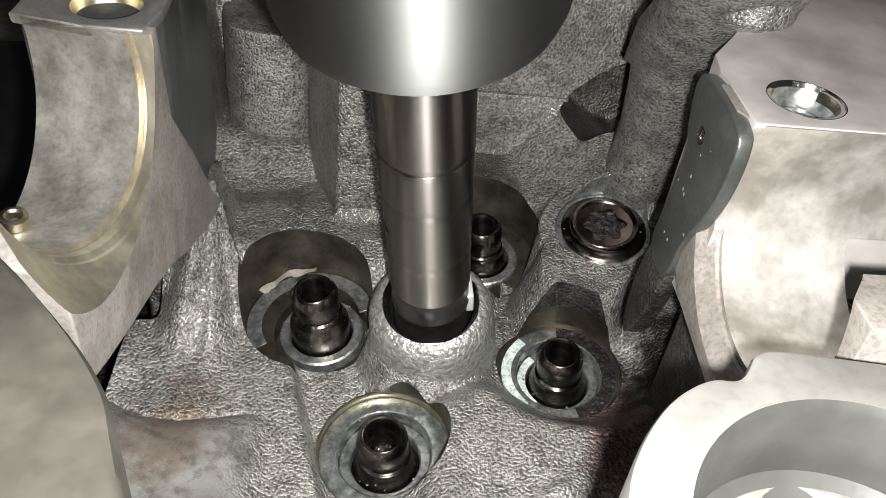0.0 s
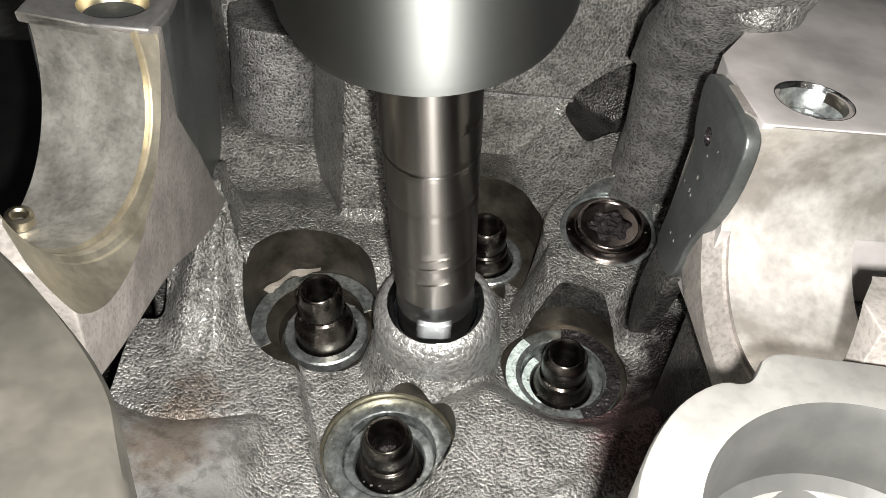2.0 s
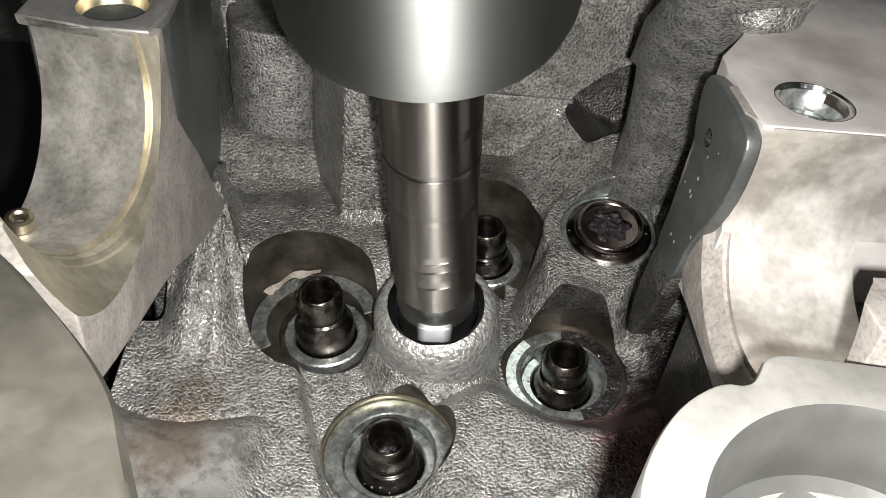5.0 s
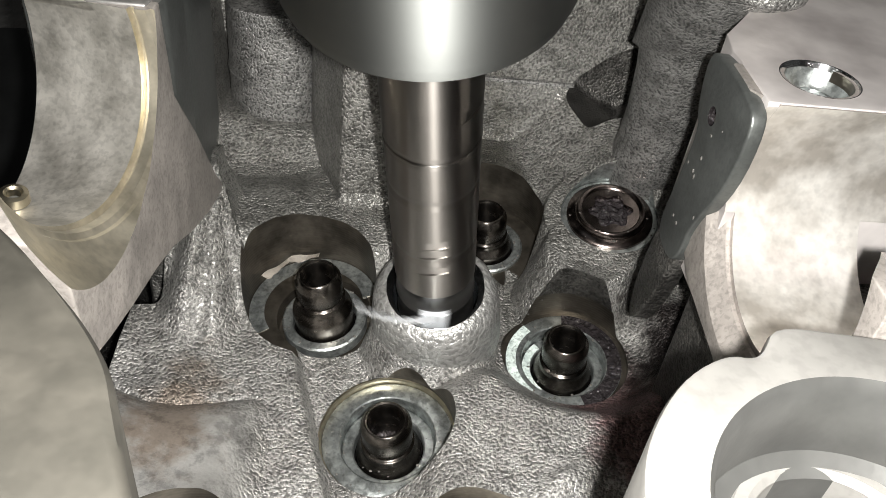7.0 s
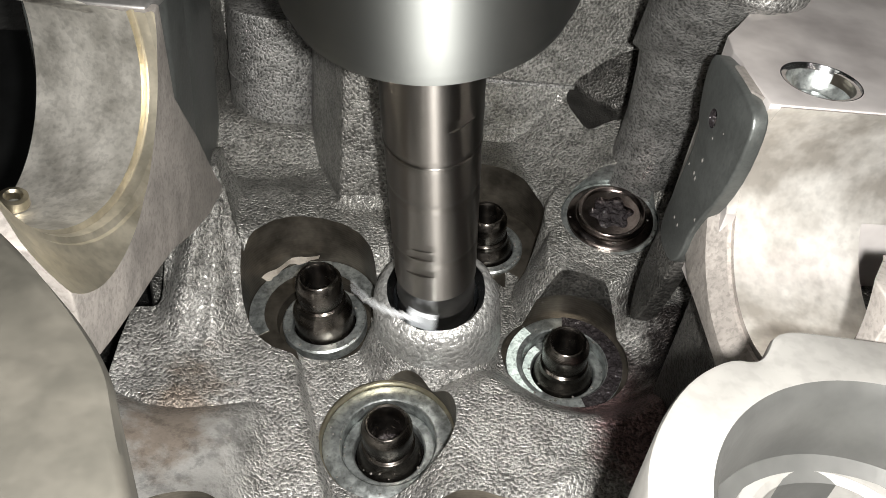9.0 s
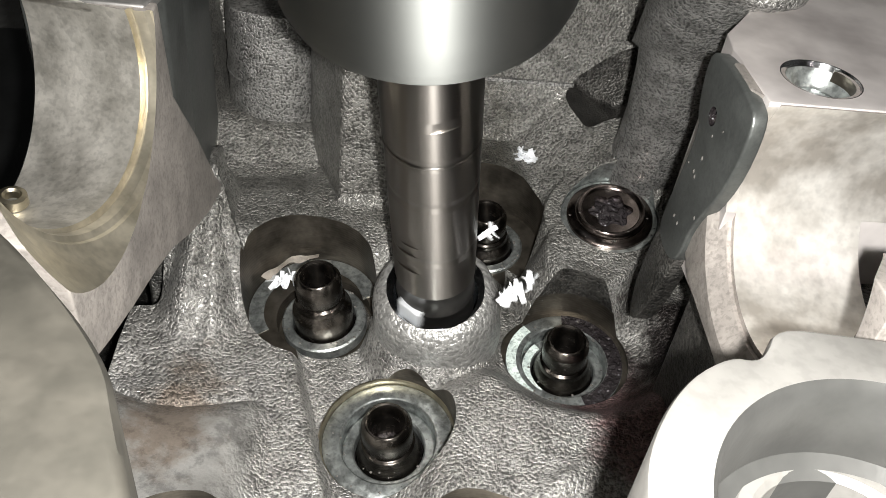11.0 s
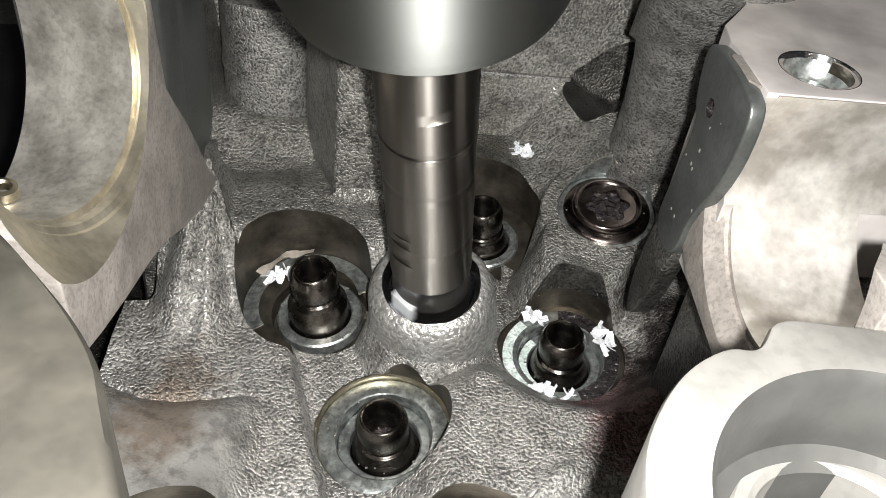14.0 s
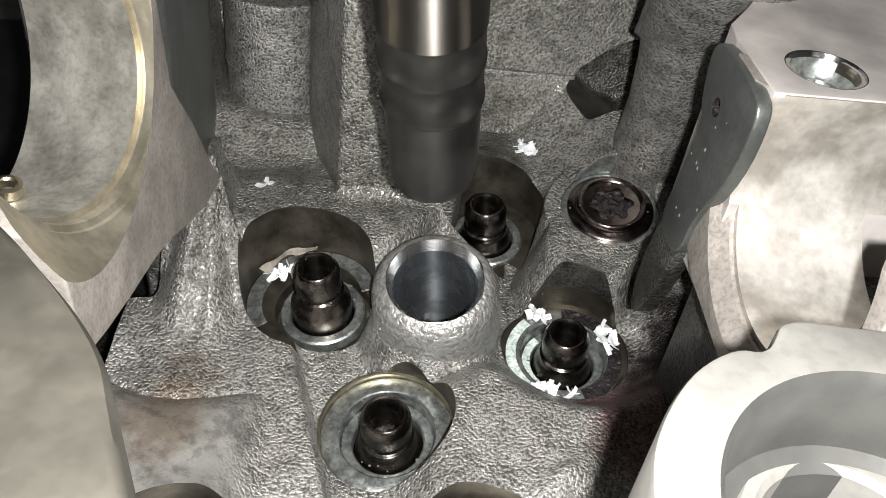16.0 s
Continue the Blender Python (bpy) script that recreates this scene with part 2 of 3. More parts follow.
def part(name, bm, material, parent, label=""):
    return link_mesh(name, bm, material, parent, label)


def lathe(profile, seg=72, closed=False):
    """A turned body round z from (radius, height) pairs in mm; a radius of 0 closes an end."""
    bm = bmesh.new()
    rings = []
    for r, z in profile:
        if r < 1e-6:
            rings.append([bm.verts.new((0, 0, z * MM))])
        else:
            rings.append([bm.verts.new((r * MM * math.cos(a), r * MM * math.sin(a), z * MM)) for a in (2 * math.pi * k / seg for k in range(seg))])
    pairs = list(zip(rings, rings[1:])) + ([(rings[-1], rings[0])] if closed else [])
    for a, b in pairs:
        for k in range(seg):
            n = (k + 1) % seg
            if len(a) == 1 and len(b) == 1:
                continue
            if len(a) == 1:
                bm.faces.new((a[0], b[n], b[k]))
            elif len(b) == 1:
                bm.faces.new((a[k], a[n], b[0]))
            else:
                bm.faces.new((a[k], a[n], b[n], b[k]))
    return bm


def prism(outline, low, high, bevel=1.0, segments=3, axis="z"):
    """An upright block over an outline in mm, with rounded edges. axis 'x': the outline is (y, z) and low, high are x."""
    bm = bmesh.new()

    def at(p, h):
        return (p[0] * MM, p[1] * MM, h * MM) if axis == "z" else (h * MM, p[0] * MM, p[1] * MM)

    a = [bm.verts.new(at(p, low)) for p in outline]
    b = [bm.verts.new(at(p, high)) for p in outline]
    bm.faces.new(a), bm.faces.new(b)
    for k in range(len(outline)):
        n = (k + 1) % len(outline)
        bm.faces.new((a[k], a[n], b[n], b[k]))
    bmesh.ops.recalc_face_normals(bm, faces=bm.faces)
    if bevel:
        bmesh.ops.bevel(bm, geom=list(bm.edges), offset=bevel * MM, segments=segments, profile=0.5, affect="EDGES", clamp_overlap=True)
    return bm


def tower(outline, low, high, edge=1.0):
    """An upright block over an outline in mm, its upper edge turned in."""
    bm = bmesh.new()
    mid = (sum(p[0] for p in outline) / len(outline), sum(p[1] for p in outline) / len(outline))
    rings = []
    for h, inset in ((low, 0), (high - edge, 0), (high - edge * 0.3, edge * 0.3), (high, edge)):
        ring = []
        for p in outline:
            away = math.hypot(p[0] - mid[0], p[1] - mid[1])
            k = 1 - inset / away
            ring.append(bm.verts.new(((mid[0] + (p[0] - mid[0]) * k) * MM, (mid[1] + (p[1] - mid[1]) * k) * MM, h * MM)))
        rings.append(ring)
    for a, b in zip(rings, rings[1:]):
        for k in range(len(a)):
            n = (k + 1) % len(a)
            bm.faces.new((a[k], a[n], b[n], b[k]))
    bm.faces.new(rings[0]), bm.faces.new(rings[-1])
    return bm


def swept(path, seg=48):
    """A round body along (x, y, z, radius) points in mm; each ring stays level."""
    bm = bmesh.new()
    rings = [[bm.verts.new(((x + r * math.cos(a)) * MM, (y + r * math.sin(a)) * MM, (z - 0.35 * r * math.sin(a)) * MM)) for a in (2 * math.pi * k / seg for k in range(seg))] for x, y, z, r in path]
    for a, b in zip(rings, rings[1:]):
        for k in range(seg):
            n = (k + 1) % seg
            bm.faces.new((a[k], a[n], b[n], b[k]))
    bm.faces.new(rings[0]), bm.faces.new(rings[-1])
    return bm


def arc_ring(inner, outer, start, end, low, high, seg=48):
    """A flat curved strip between two radii in mm and two angles in degrees."""
    bm, rows = bmesh.new(), []
    for k in range(seg + 1):
        a = radians(start + (end - start) * k / seg)
        rows.append([bm.verts.new((r * MM * math.cos(a), r * MM * math.sin(a), z * MM)) for r, z in ((inner, low), (outer, low), (outer, high), (inner, high))])
    for p, q in zip(rows, rows[1:]):
        for c in range(4):
            bm.faces.new((p[c], p[(c + 1) % 4], q[(c + 1) % 4], q[c]))
    bm.faces.new(rows[0]), bm.faces.new(rows[-1][::-1])
    return bm


def rounded(outline, rounds=2):
    """An outline with its corners cut round."""
    for _ in range(rounds):
        outline = [(a[0] * f + b[0] * (1 - f), a[1] * f + b[1] * (1 - f)) for a, b in zip(outline, outline[1:] + outline[:1]) for f in (0.75, 0.25)]
    return outline


def roughen(bm, amount, size, cuts=0):
    """Uneven casting: pushes the points about by smooth noise, in mm."""
    if cuts:
        bmesh.ops.subdivide_edges(bm, edges=list(bm.edges), cuts=cuts, use_grid_fill=True)
    bmesh.ops.triangulate(bm, faces=[f for f in bm.faces if len(f.verts) > 4])
    for v in bm.verts:
        d = noise.noise_vector(v.co / (size * MM))
        v.co += d * amount * MM
    return bm


def cut(ob, cutters):
    """Bores the cutters' shapes out of a part for good."""
    for c in cutters:
        mod = ob.modifiers.new("bore", "BOOLEAN")
        mod.object, mod.operation, mod.solver, mod.material_mode = c, "DIFFERENCE", "EXACT", "TRANSFER"
    bpy.context.view_layer.update()
    me = bpy.data.meshes.new_from_object(ob.evaluated_get(bpy.context.evaluated_depsgraph_get()))
    me.set_sharp_from_angle(angle=radians(38))
    ob.modifiers.clear()
    ob.data = me
    for c in cutters:
        bpy.data.objects.remove(c)
    return ob


def step(x, a, b):
    t = np.clip((x - a) / (b - a), 0, 1)
    return t * t * (3 - 2 * t)


def smax(a, b, k=3.0):
    h = np.clip(0.5 + 0.5 * (a - b) / k, 0, 1)
    return b * (1 - h) + a * h + k * h * (1 - h)


def smin(a, b, k=3.0):
    return -smax(-a, -b, k)


# ---- room: unseen shell, added for the metal to reflect ----
def slab(name, size, at, material, label, category):
    bm = bmesh.new()
    bmesh.ops.create_cube(bm, size=1)
    bmesh.ops.scale(bm, vec=size, verts=bm.verts)
    ob = link_mesh(name, bm, material, smooth=False)
    ob.location = at
    return tagged(ob, label, category, kind="structure")


def room():
    slab("floor", (1.7, 1.7, 0.05), (0, 0, -0.425), CONCRETE, "unseen grey concrete floor, added for reflections", "floor")
    slab("ceiling", (1.7, 1.7, 0.05), (0, 0, 1.125), PAINT, "unseen plain grey painted ceiling, added for reflections", "ceiling")
    for name, x, y, sx, sy in (("wall_north", 0, 0.825, 1.7, 0.05), ("wall_south", 0, -0.825, 1.7, 0.05), ("wall_east", 0.825, 0, 0.05, 1.6), ("wall_west", -0.825, 0, 0.05, 1.6)):
        slab(name, (sx, sy, 1.5), (x, y, 0.35), PAINT, "unseen plain grey painted wall, added for reflections", "wall")
    table = link_mesh("machine_table", prism([(-300, -260), (300, -260), (300, 260), (-300, 260)], -400, -128, 6), TABLE)
    tagged(table, "dark cast iron machine table under the cylinder head", "table")


room()

# ---- cylinder head ----
head = new("cylinder_head")
head.matrix_world = HEAD
tagged(head, "oily grey cast aluminium engine cylinder head, valve train removed", "cylinder head")

# each valve's place in the plan and the height of its seat
GUIDE_A, GUIDE_B, GUIDE_C, GUIDE_D = (-28.6, 12.0), (19.7, 49.0), (-9.7, -27.4), (39.2, 2.5)
SEAT_A, SEAT_B, SEAT_C, SEAT_D = -26.0, -25.8, -27.8, -28.2
POCKET_A = (-31.9, 14.7)
BOLT_AT = (53.6, 39.5)
# the valves and the bolt stand steeper than the cast deck
VALVE_LEAN = pose(0, 0, 0, 7, -6.5, 0)
BOLT_LEAN = pose(0, 0, 0, 12, -6.5, 0)


def floor_height(u, v):
    """The cast floor between the bearing pedestals, in mm over the plan in mm."""
    s = -0.57 * (u + 31.6) + 0.82 * (v - 19)                                # distance behind the rear row of valves
    w = np.full_like(u, -27.8)
    w = w + 24.3 * step(s + 7 * np.exp(-((u + 10) / 12) ** 2), -15, -2) * step(v + 6 * np.exp(-((u + 10) / 12) ** 2), 6, 23)
    w = w + (5 * step(v, 58, 70) - 2.6 * np.exp(-((v - 54) / 8) ** 2)) * (1 - step(u, -38, -28)) * step(v, 30, 40)
    # higher ground beside the front pedestal, its edge running forward to the shallow pocket
    edge = 35.2 + 0.27 * (v + 3)
    w = w + (4.8 + 2.2 * step(-u, 50, 70)) * step(-u, edge - 2.2, edge + 1.6) * (1 - step(v, 6, 22))
    w = w + 4 * step(-v, 44, 64) * step(-u, 34, 50)
    # ground right of the front pocket, sinking again towards the pocket beside the pedestal
    w = w + 15 * step(u, -14, 6) * step(-s, 36, 58)
    w = w - 12 * (1 - step(np.hypot(u - GUIDE_D[0], v - GUIDE_D[1]), 17, 33)) * step(-s, 40, 57)
    # long ripple on the front ground
    w = w + 3.0 * np.exp(-(((u - 30) * 0.8 + (v + 48) * 0.6) / 9) ** 2 - (((u - 30) * -0.6 + (v + 48) * 0.8) / 3.5) ** 2)
    # rib below the front pedestal, and its fork
    for u0, u1, wide, rise in ((-66.0, -62.5, 2.7, 36), (-57.5, -58.5, 2.2, 31)):
        along = np.clip((v + 10) / 34, 0, 1)
        axis = u0 + (u1 - u0) * along
        rib = -26 + rise * along ** 1.1 - np.abs((u - axis) / (wide + 3.6 * (1 - along))) ** 1.5 * 5
        w = smax(w, np.where((v > -18) & (v < 40), rib, -60), 5)
    # shoulder that breaks off sharply towards the rear pocket and the bay behind it
    brow = np.interp(v, (0, 6.5, 12, 16.6, 20.8, 27.5, 31), (-41.0, -45.6, -48.6, -50.9, -53.7, -57.0, -59.6))
    crest = np.interp(v, (0, 6.5, 12, 16.6, 20.8, 27.5, 31), (-22.5, -19.0, -13.5, -6.0, 0.0, 6.5, 12.0))
    left, right = np.clip(brow - u, 0, 99), np.clip(u - brow, 0, 99)
    w = smax(w, np.where((v > -1) & (v < 40), crest - 0.55 * left - 8.0 * right, -60), 2.2)
    # the bowl's front ends in a curved crease, from which a smooth web swells up
    line = np.interp(-u, (36, 38.5, 44, 53, 62, 68, 73.5, 76, 84), (-26.5, -23.8, -20.2, -22.7, -24.2, -24.4, -22.3, -21.0, -15.0))
    front = np.clip(line - v, 0, 99)
    w = w + 9.0 * (1 - np.exp(-front / 6.6)) * step(-u, 36, 50) - 1.0 * np.exp(-((v - line) / 1.0) ** 2) * step(-u, 40, 46)
    # ground behind, climbing towards the column
    k = step(v, 33, 49) * step(u, 23, 37)
    w = w * (1 - k) + k * (-6 + 20 * step(u + 0.4 * (v - 50), 34, 66) + 4 * step(v, 66, 80))
    # void outside the front pedestal
    w = w - 48 * step(-u, 80, 86) * (1 - step(np.abs(v - 8), 56, 66))
    # dark gap under the front pedestal
    w = w - 48 * step(-u, 72, 76) * step(v, 8, 13) * (1 - step(v, 32, 36))
    # bolt boss
    r = np.hypot(u - BOLT_AT[0], v - BOLT_AT[1] + 0.5)
    w = smax(w, np.where(r < 40, -3.0 + 0.214 * (v - BOLT_AT[1]) + 0.116 * (u - BOLT_AT[0]) - np.clip(r - 19.6, 0, 99) * 5.0, -60), 3.0)
    # shoulder between the bolt boss and the pocket beside the pedestal
    r = np.hypot(u - 46, v - 26)
    w = smax(w, np.where(r < 30, -6.0 - np.clip(r - 13, 0, 99) * 3.5, -60), 3.0)
    # foot of the plug boss
    r = np.hypot(u - 1.2, v - 2.6)
    return smax(w, -13.0 - np.clip(r - 15.2, 0, 99) * 4.0, 4)


def wall_height(u, v, w):
    # wall behind the floor, with a parting line
    back = 81 + 16 * (1 - step(u, -40, -33))
    rise = np.clip((v - back) * 9 + 10, -80, 88)
    rise = rise - 7 * step(rise, 17, 20) * (u > -20)
    w = smax(w, rise, 8)
    # wall beside the buttress, and the far wall past the column
    w = smax(w, np.clip((-66 - u) * 9 - 6, -80, 72) - 200 * (1 - step(v, 22, 30)) - 200 * step(-u, 80, 83) * (1 - step(v, 60, 70)), 3)
    w = smax(w, np.clip((u - 80) * 9, -80, 70) - 200 * (1 - step(v, 26, 34)), 3)
    # fillet round the post's foot
    d = np.hypot(np.maximum(np.abs(u + 9) - 17.5, 0), np.maximum(np.abs(v - 58) - 20, 0))
    w = smax(w, -2.5 - d * 1.6 + 2.0, 2.0)
    # nothing but depth outside the front pedestal
    return np.minimum(w, 80 - 160 * step(-u, 80, 84) * (1 - step(v, 136, 139)))


def cast_floor():
    us, vs = np.arange(-150, 150.1, 0.7), np.arange(-135, 140.1, 0.7)
    u, v = np.meshgrid(us, vs)
    w = wall_height(u, v, floor_height(u, v))
    rng = np.random.default_rng(3)

    def blur_noise(cell):
        g = rng.standard_normal((int(280 / cell) + 3, int(305 / cell) + 3))
        y, x = (v + 135) / cell, (u + 150) / cell
        i, j = y.astype(int), x.astype(int)
        fy, fx = y - i, x - j
        fy, fx = fy * fy * (3 - 2 * fy), fx * fx * (3 - 2 * fx)
        return (g[i, j] * (1 - fx) + g[i, j + 1] * fx) * (1 - fy) + (g[i + 1, j] * (1 - fx) + g[i + 1, j + 1] * fx) * fy

    w = w + 0.45 * blur_noise(11) + 0.13 * blur_noise(3.2)
    ny, nx = u.shape
    top = np.stack([u, v, w], -1).reshape(-1, 3) * MM
    idx = np.arange(ny * nx).reshape(ny, nx)
    quads = np.stack([idx[:-1, :-1], idx[:-1, 1:], idx[1:, 1:], idx[1:, :-1]], -1).reshape(-1, 4)
    rim = np.concatenate([idx[0, :], idx[1:, -1], idx[-1, -2::-1], idx[-2:0:-1, 0]])
    n, m = len(top), np.arange(len(rim))
    low = top[rim].copy()
    low[:, 2] = -0.085
    nxt = (m + 1) % len(rim)
    skirt = np.stack([rim[m], n + m, n + nxt, rim[nxt]], -1)
    me = bpy.data.meshes.new("cast_floor")
    me.from_pydata(np.concatenate([top, low]).tolist(), [], np.concatenate([quads, skirt]).tolist() + [(n + m[::-1]).tolist()])
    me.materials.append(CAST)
    me.polygons.foreach_set("use_smooth", np.ones(len(me.polygons), bool))
    return new("cast_floor", me)


def borer(profile, material, m=None, seg=96):
    """A cutting shape, turned round z, for cut()."""
    ob = link_mesh("borer", lathe(profile, seg), material)
    ob.matrix_world = m or Matrix.Identity(4)
    return ob


def upright(u, v, w=0.0):
    return Matrix.Translation((u * MM, v * MM, w * MM))


def plain_bore(radius, low, high):
    return [(0, low), (radius, low), (radius, high), (0, high)]


casting = cast_floor()
bores = [
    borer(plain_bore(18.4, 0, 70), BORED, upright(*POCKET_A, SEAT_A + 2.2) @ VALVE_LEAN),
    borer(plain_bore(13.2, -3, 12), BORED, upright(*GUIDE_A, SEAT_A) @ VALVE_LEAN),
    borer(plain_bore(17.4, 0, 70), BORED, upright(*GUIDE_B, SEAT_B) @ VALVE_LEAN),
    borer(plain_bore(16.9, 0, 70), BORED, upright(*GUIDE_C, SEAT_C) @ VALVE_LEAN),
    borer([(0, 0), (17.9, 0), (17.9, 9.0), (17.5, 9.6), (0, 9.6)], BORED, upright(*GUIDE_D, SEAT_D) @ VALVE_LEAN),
    borer(plain_bore(17.5, 9.5, 80), SHADED_CAST, upright(*GUIDE_D, SEAT_D) @ VALVE_LEAN),
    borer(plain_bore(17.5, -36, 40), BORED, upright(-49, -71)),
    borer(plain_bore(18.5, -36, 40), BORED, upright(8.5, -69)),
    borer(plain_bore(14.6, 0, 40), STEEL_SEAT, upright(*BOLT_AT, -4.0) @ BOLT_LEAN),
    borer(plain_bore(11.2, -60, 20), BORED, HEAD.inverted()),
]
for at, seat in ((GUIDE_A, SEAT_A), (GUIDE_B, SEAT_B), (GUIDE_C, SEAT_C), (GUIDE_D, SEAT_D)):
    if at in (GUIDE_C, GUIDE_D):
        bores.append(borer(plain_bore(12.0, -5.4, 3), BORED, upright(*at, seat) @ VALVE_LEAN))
    # lined black in place of the shade down the hole
    bores.append(borer(plain_bore(9.3, -14, 3), SLUDGE_AND_DARK, upright(*at, seat) @ VALVE_LEAN))
# the hollow's shade is put into its wall colour
recess = link_mesh("borer", prism([(42, 13), (45, 19), (55, 27.5), (62, 31), (70, 31), (72, 6), (65, 1.5), (57, 4.5), (49, 9)], -98, -68, 2.5), SHADED_CAST)
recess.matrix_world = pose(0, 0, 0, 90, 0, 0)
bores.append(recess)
cut(casting, bores)
casting.parent = head


def plug_boss():
    """The rounded boss round the bore that is being cut: its axis is upright, as the spindle's."""
    bm = lathe([(17.6, -20), (16.9, -12), (16.6, -6.5), (16.1, -3.8), (15.0, -1.6), (13.7, -0.5), (12.6, -0.1)], 120)
    roughen(bm, 0.3, 3.5)
    boss = part("plug_boss", bm, BOSS, head)
    boss.matrix_local = HEAD.inverted()
    rim = part("bore_chamfer", lathe([(12.6, -0.1), (12.45, 0.0), (10.95, -2.9)], 96), BRIGHT, head, "freshly cut bright chamfer of the bore")
    rim.matrix_local = HEAD.inverted()
    wall = part("bore_wall", lathe([(10.95, -2.9), (10.9, -44)], 96), BOREWALL, head, "grey freshly bored wall")
    wall.matrix_local = HEAD.inverted()
    # black end stands for the dark at the bore's depth
    end = part("bore_floor", lathe([(10.9, -43.5), (4, -45), (0, -45)], 48), SLUDGE_AND_DARK, head, "black bottom of the bore")
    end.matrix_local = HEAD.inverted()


plug_boss()


def uprights():
    bm = prism([(-27.0, 38.5), (7, 38.5), (10, 48), (10, 86), (-40, 86), (-37, 66)], -20, 80, 1.4)
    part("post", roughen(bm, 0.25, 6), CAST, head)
    front = [(-50 + 16.0 * math.copysign(abs(math.cos(a)) ** 0.8, math.cos(a)), 92 - 20 * abs(math.sin(a)) ** 0.8) for a in (math.pi * k / 24 for k in range(25))]
    bm = prism(front + [(-66, 105), (-34, 105)][::-1], -20, 36, 5.5, 5)
    part("buttress", roughen(bm, 0.3, 5), CAST_DARK, head)
    seam = prism([(-50 + (x + 50) * 1.02, 92 + (y - 92) * 1.02) for x, y in front], 13.0, 13.5, 0.15, 2)
    part("casting_seam", seam, CAST_DARK, head)
    part("casting_seam", prism([(81.2, 16.4), (84, 16.4), (84, 17.8), (81.6, 17.5)], 12, 45, 0.2, 2, axis="x"), CAST_DARK, head)
    part("column", roughen(swept([(70, 62, -14, 16), (69, 60, -5, 15), (67.2, 53, 17, 12.8), (65, 47, 30, 12.2), (62, 40, 46, 12.4), (60.6, 36.5, 52.5, 12.7), (60, 35, 54.5, 14.6), (58.5, 24, 70, 15.6), (57.5, 8, 87, 14.5), (57, 4, 92, 9)]), 0.35, 5), CAST_DARK, head)
    bm = prism(rounded([(62, -2), (50, 6), (52, 40), (62, 56), (78, 52), (76, 26), (72, 8)]), 79, 88, 2.5)
    part("column_lug", roughen(bm, 0.3, 6), CAST_DARK, head)


uprights()


def pocket_lip():
    """Worn machined lip of the shallow front pocket."""
    lip = part("pocket_lip", roughen(lathe([(16.5, 0.2), (16.5, 2.0), (16.8, 2.4), (17.2, 2.3), (17.6, 1.0), (17.6, 0.2)], 96), 0.12, 3), BRASSY, head, "worn bright lip of the pocket")
    lip.matrix_local = upright(*GUIDE_C, SEAT_C) @ VALVE_LEAN


pocket_lip()
for u, v, skin in ((-49, -71, GREYBORE), (8.5, -69, BLURRED)):
    seat = part("front_seat", lathe([(0, -22.0), (9.0, -22.0), (9.4, -21.2), (14.6, -21.0), (15.2, -21.8), (15.4, -36)], 72), skin, head, "machined floor of a front bore")
    seat.location = (u * MM, v * MM, 0)
spot_face = part("spot_face", arc_ring(14.0, 18.2, 12, 212, -0.6, 0.25), STEEL_SEAT, head, "worn machined ledge of the pocket")
spot_face.matrix_local = upright(*POCKET_A, SEAT_A + 2.2) @ VALVE_LEAN


ALONG_U = pose(0, 0, 0, 0, 90, 0)


def right_pedestal():
    # the trough's axis runs along u
    axis = upright(0, -51.2, 63.2) @ ALONG_U
    base = link_mesh("bearing_pedestal", prism([(-82, 31), (-60, 31), (-30, 33), (-16, 40), (-16, 75.3), (-82, 75.3)], 48.2, 77, 0.3, axis="x"), PINKISH)
    cut(base, [borer(plain_bore(23.2, 20, 100), TROUGH, axis), borer([(0, 40), (32, 40), (28.5, 47.6), (24.4, 51.0), (24.4, 51.8), (0, 52.0)], PINKISH, axis), borer(plain_bore(6.4, 36, 90), BORED, upright(63.2, -20.5))])
    base.parent = head
    tagged(base, "pale milled bearing pedestal with a half-round saddle")
    # stem, and root below, carry the pedestal's shadow in their colour
    part("pedestal_stem", prism([(58, -84), (110, -84), (110, -14), (58, -14)], -45, 36, 2), SHADED_CAST, head, "stem of the pedestal, painted dark for its shade")
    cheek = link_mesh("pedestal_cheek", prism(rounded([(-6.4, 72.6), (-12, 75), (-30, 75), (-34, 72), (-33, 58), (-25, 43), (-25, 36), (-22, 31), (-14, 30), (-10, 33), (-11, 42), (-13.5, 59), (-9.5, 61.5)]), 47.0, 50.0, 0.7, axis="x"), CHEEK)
    cut(cheek, [borer(plain_bore(1.9, 30, 60), SLUDGE_AND_DARK, upright(0, -17.5, 64.5) @ ALONG_U, 24)])
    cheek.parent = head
    part("pedestal_root", prism(rounded([(-24, 36), (-20, 24), (-16.5, 12), (-11.5, 3), (-8, 5), (-6.5, 16), (-10, 36)]), 47.6, 52.0, 0.7, axis="x"), SHADED_CAST, head, "root of the cheek, its shadow painted dark")
    tagged(cheek, "dark smooth cheek plate with a small drilled hole")
    deck = link_mesh("pedestal_deck", prism([(49.8, -31.0), (49.8, -15.7), (49.4, -11), (50.5, -3.7), (53.9, 1.1), (60.8, 11.2), (68, 22), (78, 44), (140, 70), (140, -31.0)], 30, 75.6, 0.3), DECK)
    cut(deck, [borer(plain_bore(23.24, 20, 160), TROUGH, axis), borer([(0, 40)] + [(5.2 + 0.6 * (k % 2), 40 + k * 0.65) for k in range(50)] + [(6.2, 72.7), (7.4, 75.1), (7.4, 90), (0, 90)], STEEL_SEAT, upright(63.2, -20.5))])
    deck.parent = head
    tagged(deck, "stained pale milled deck with a threaded hole")
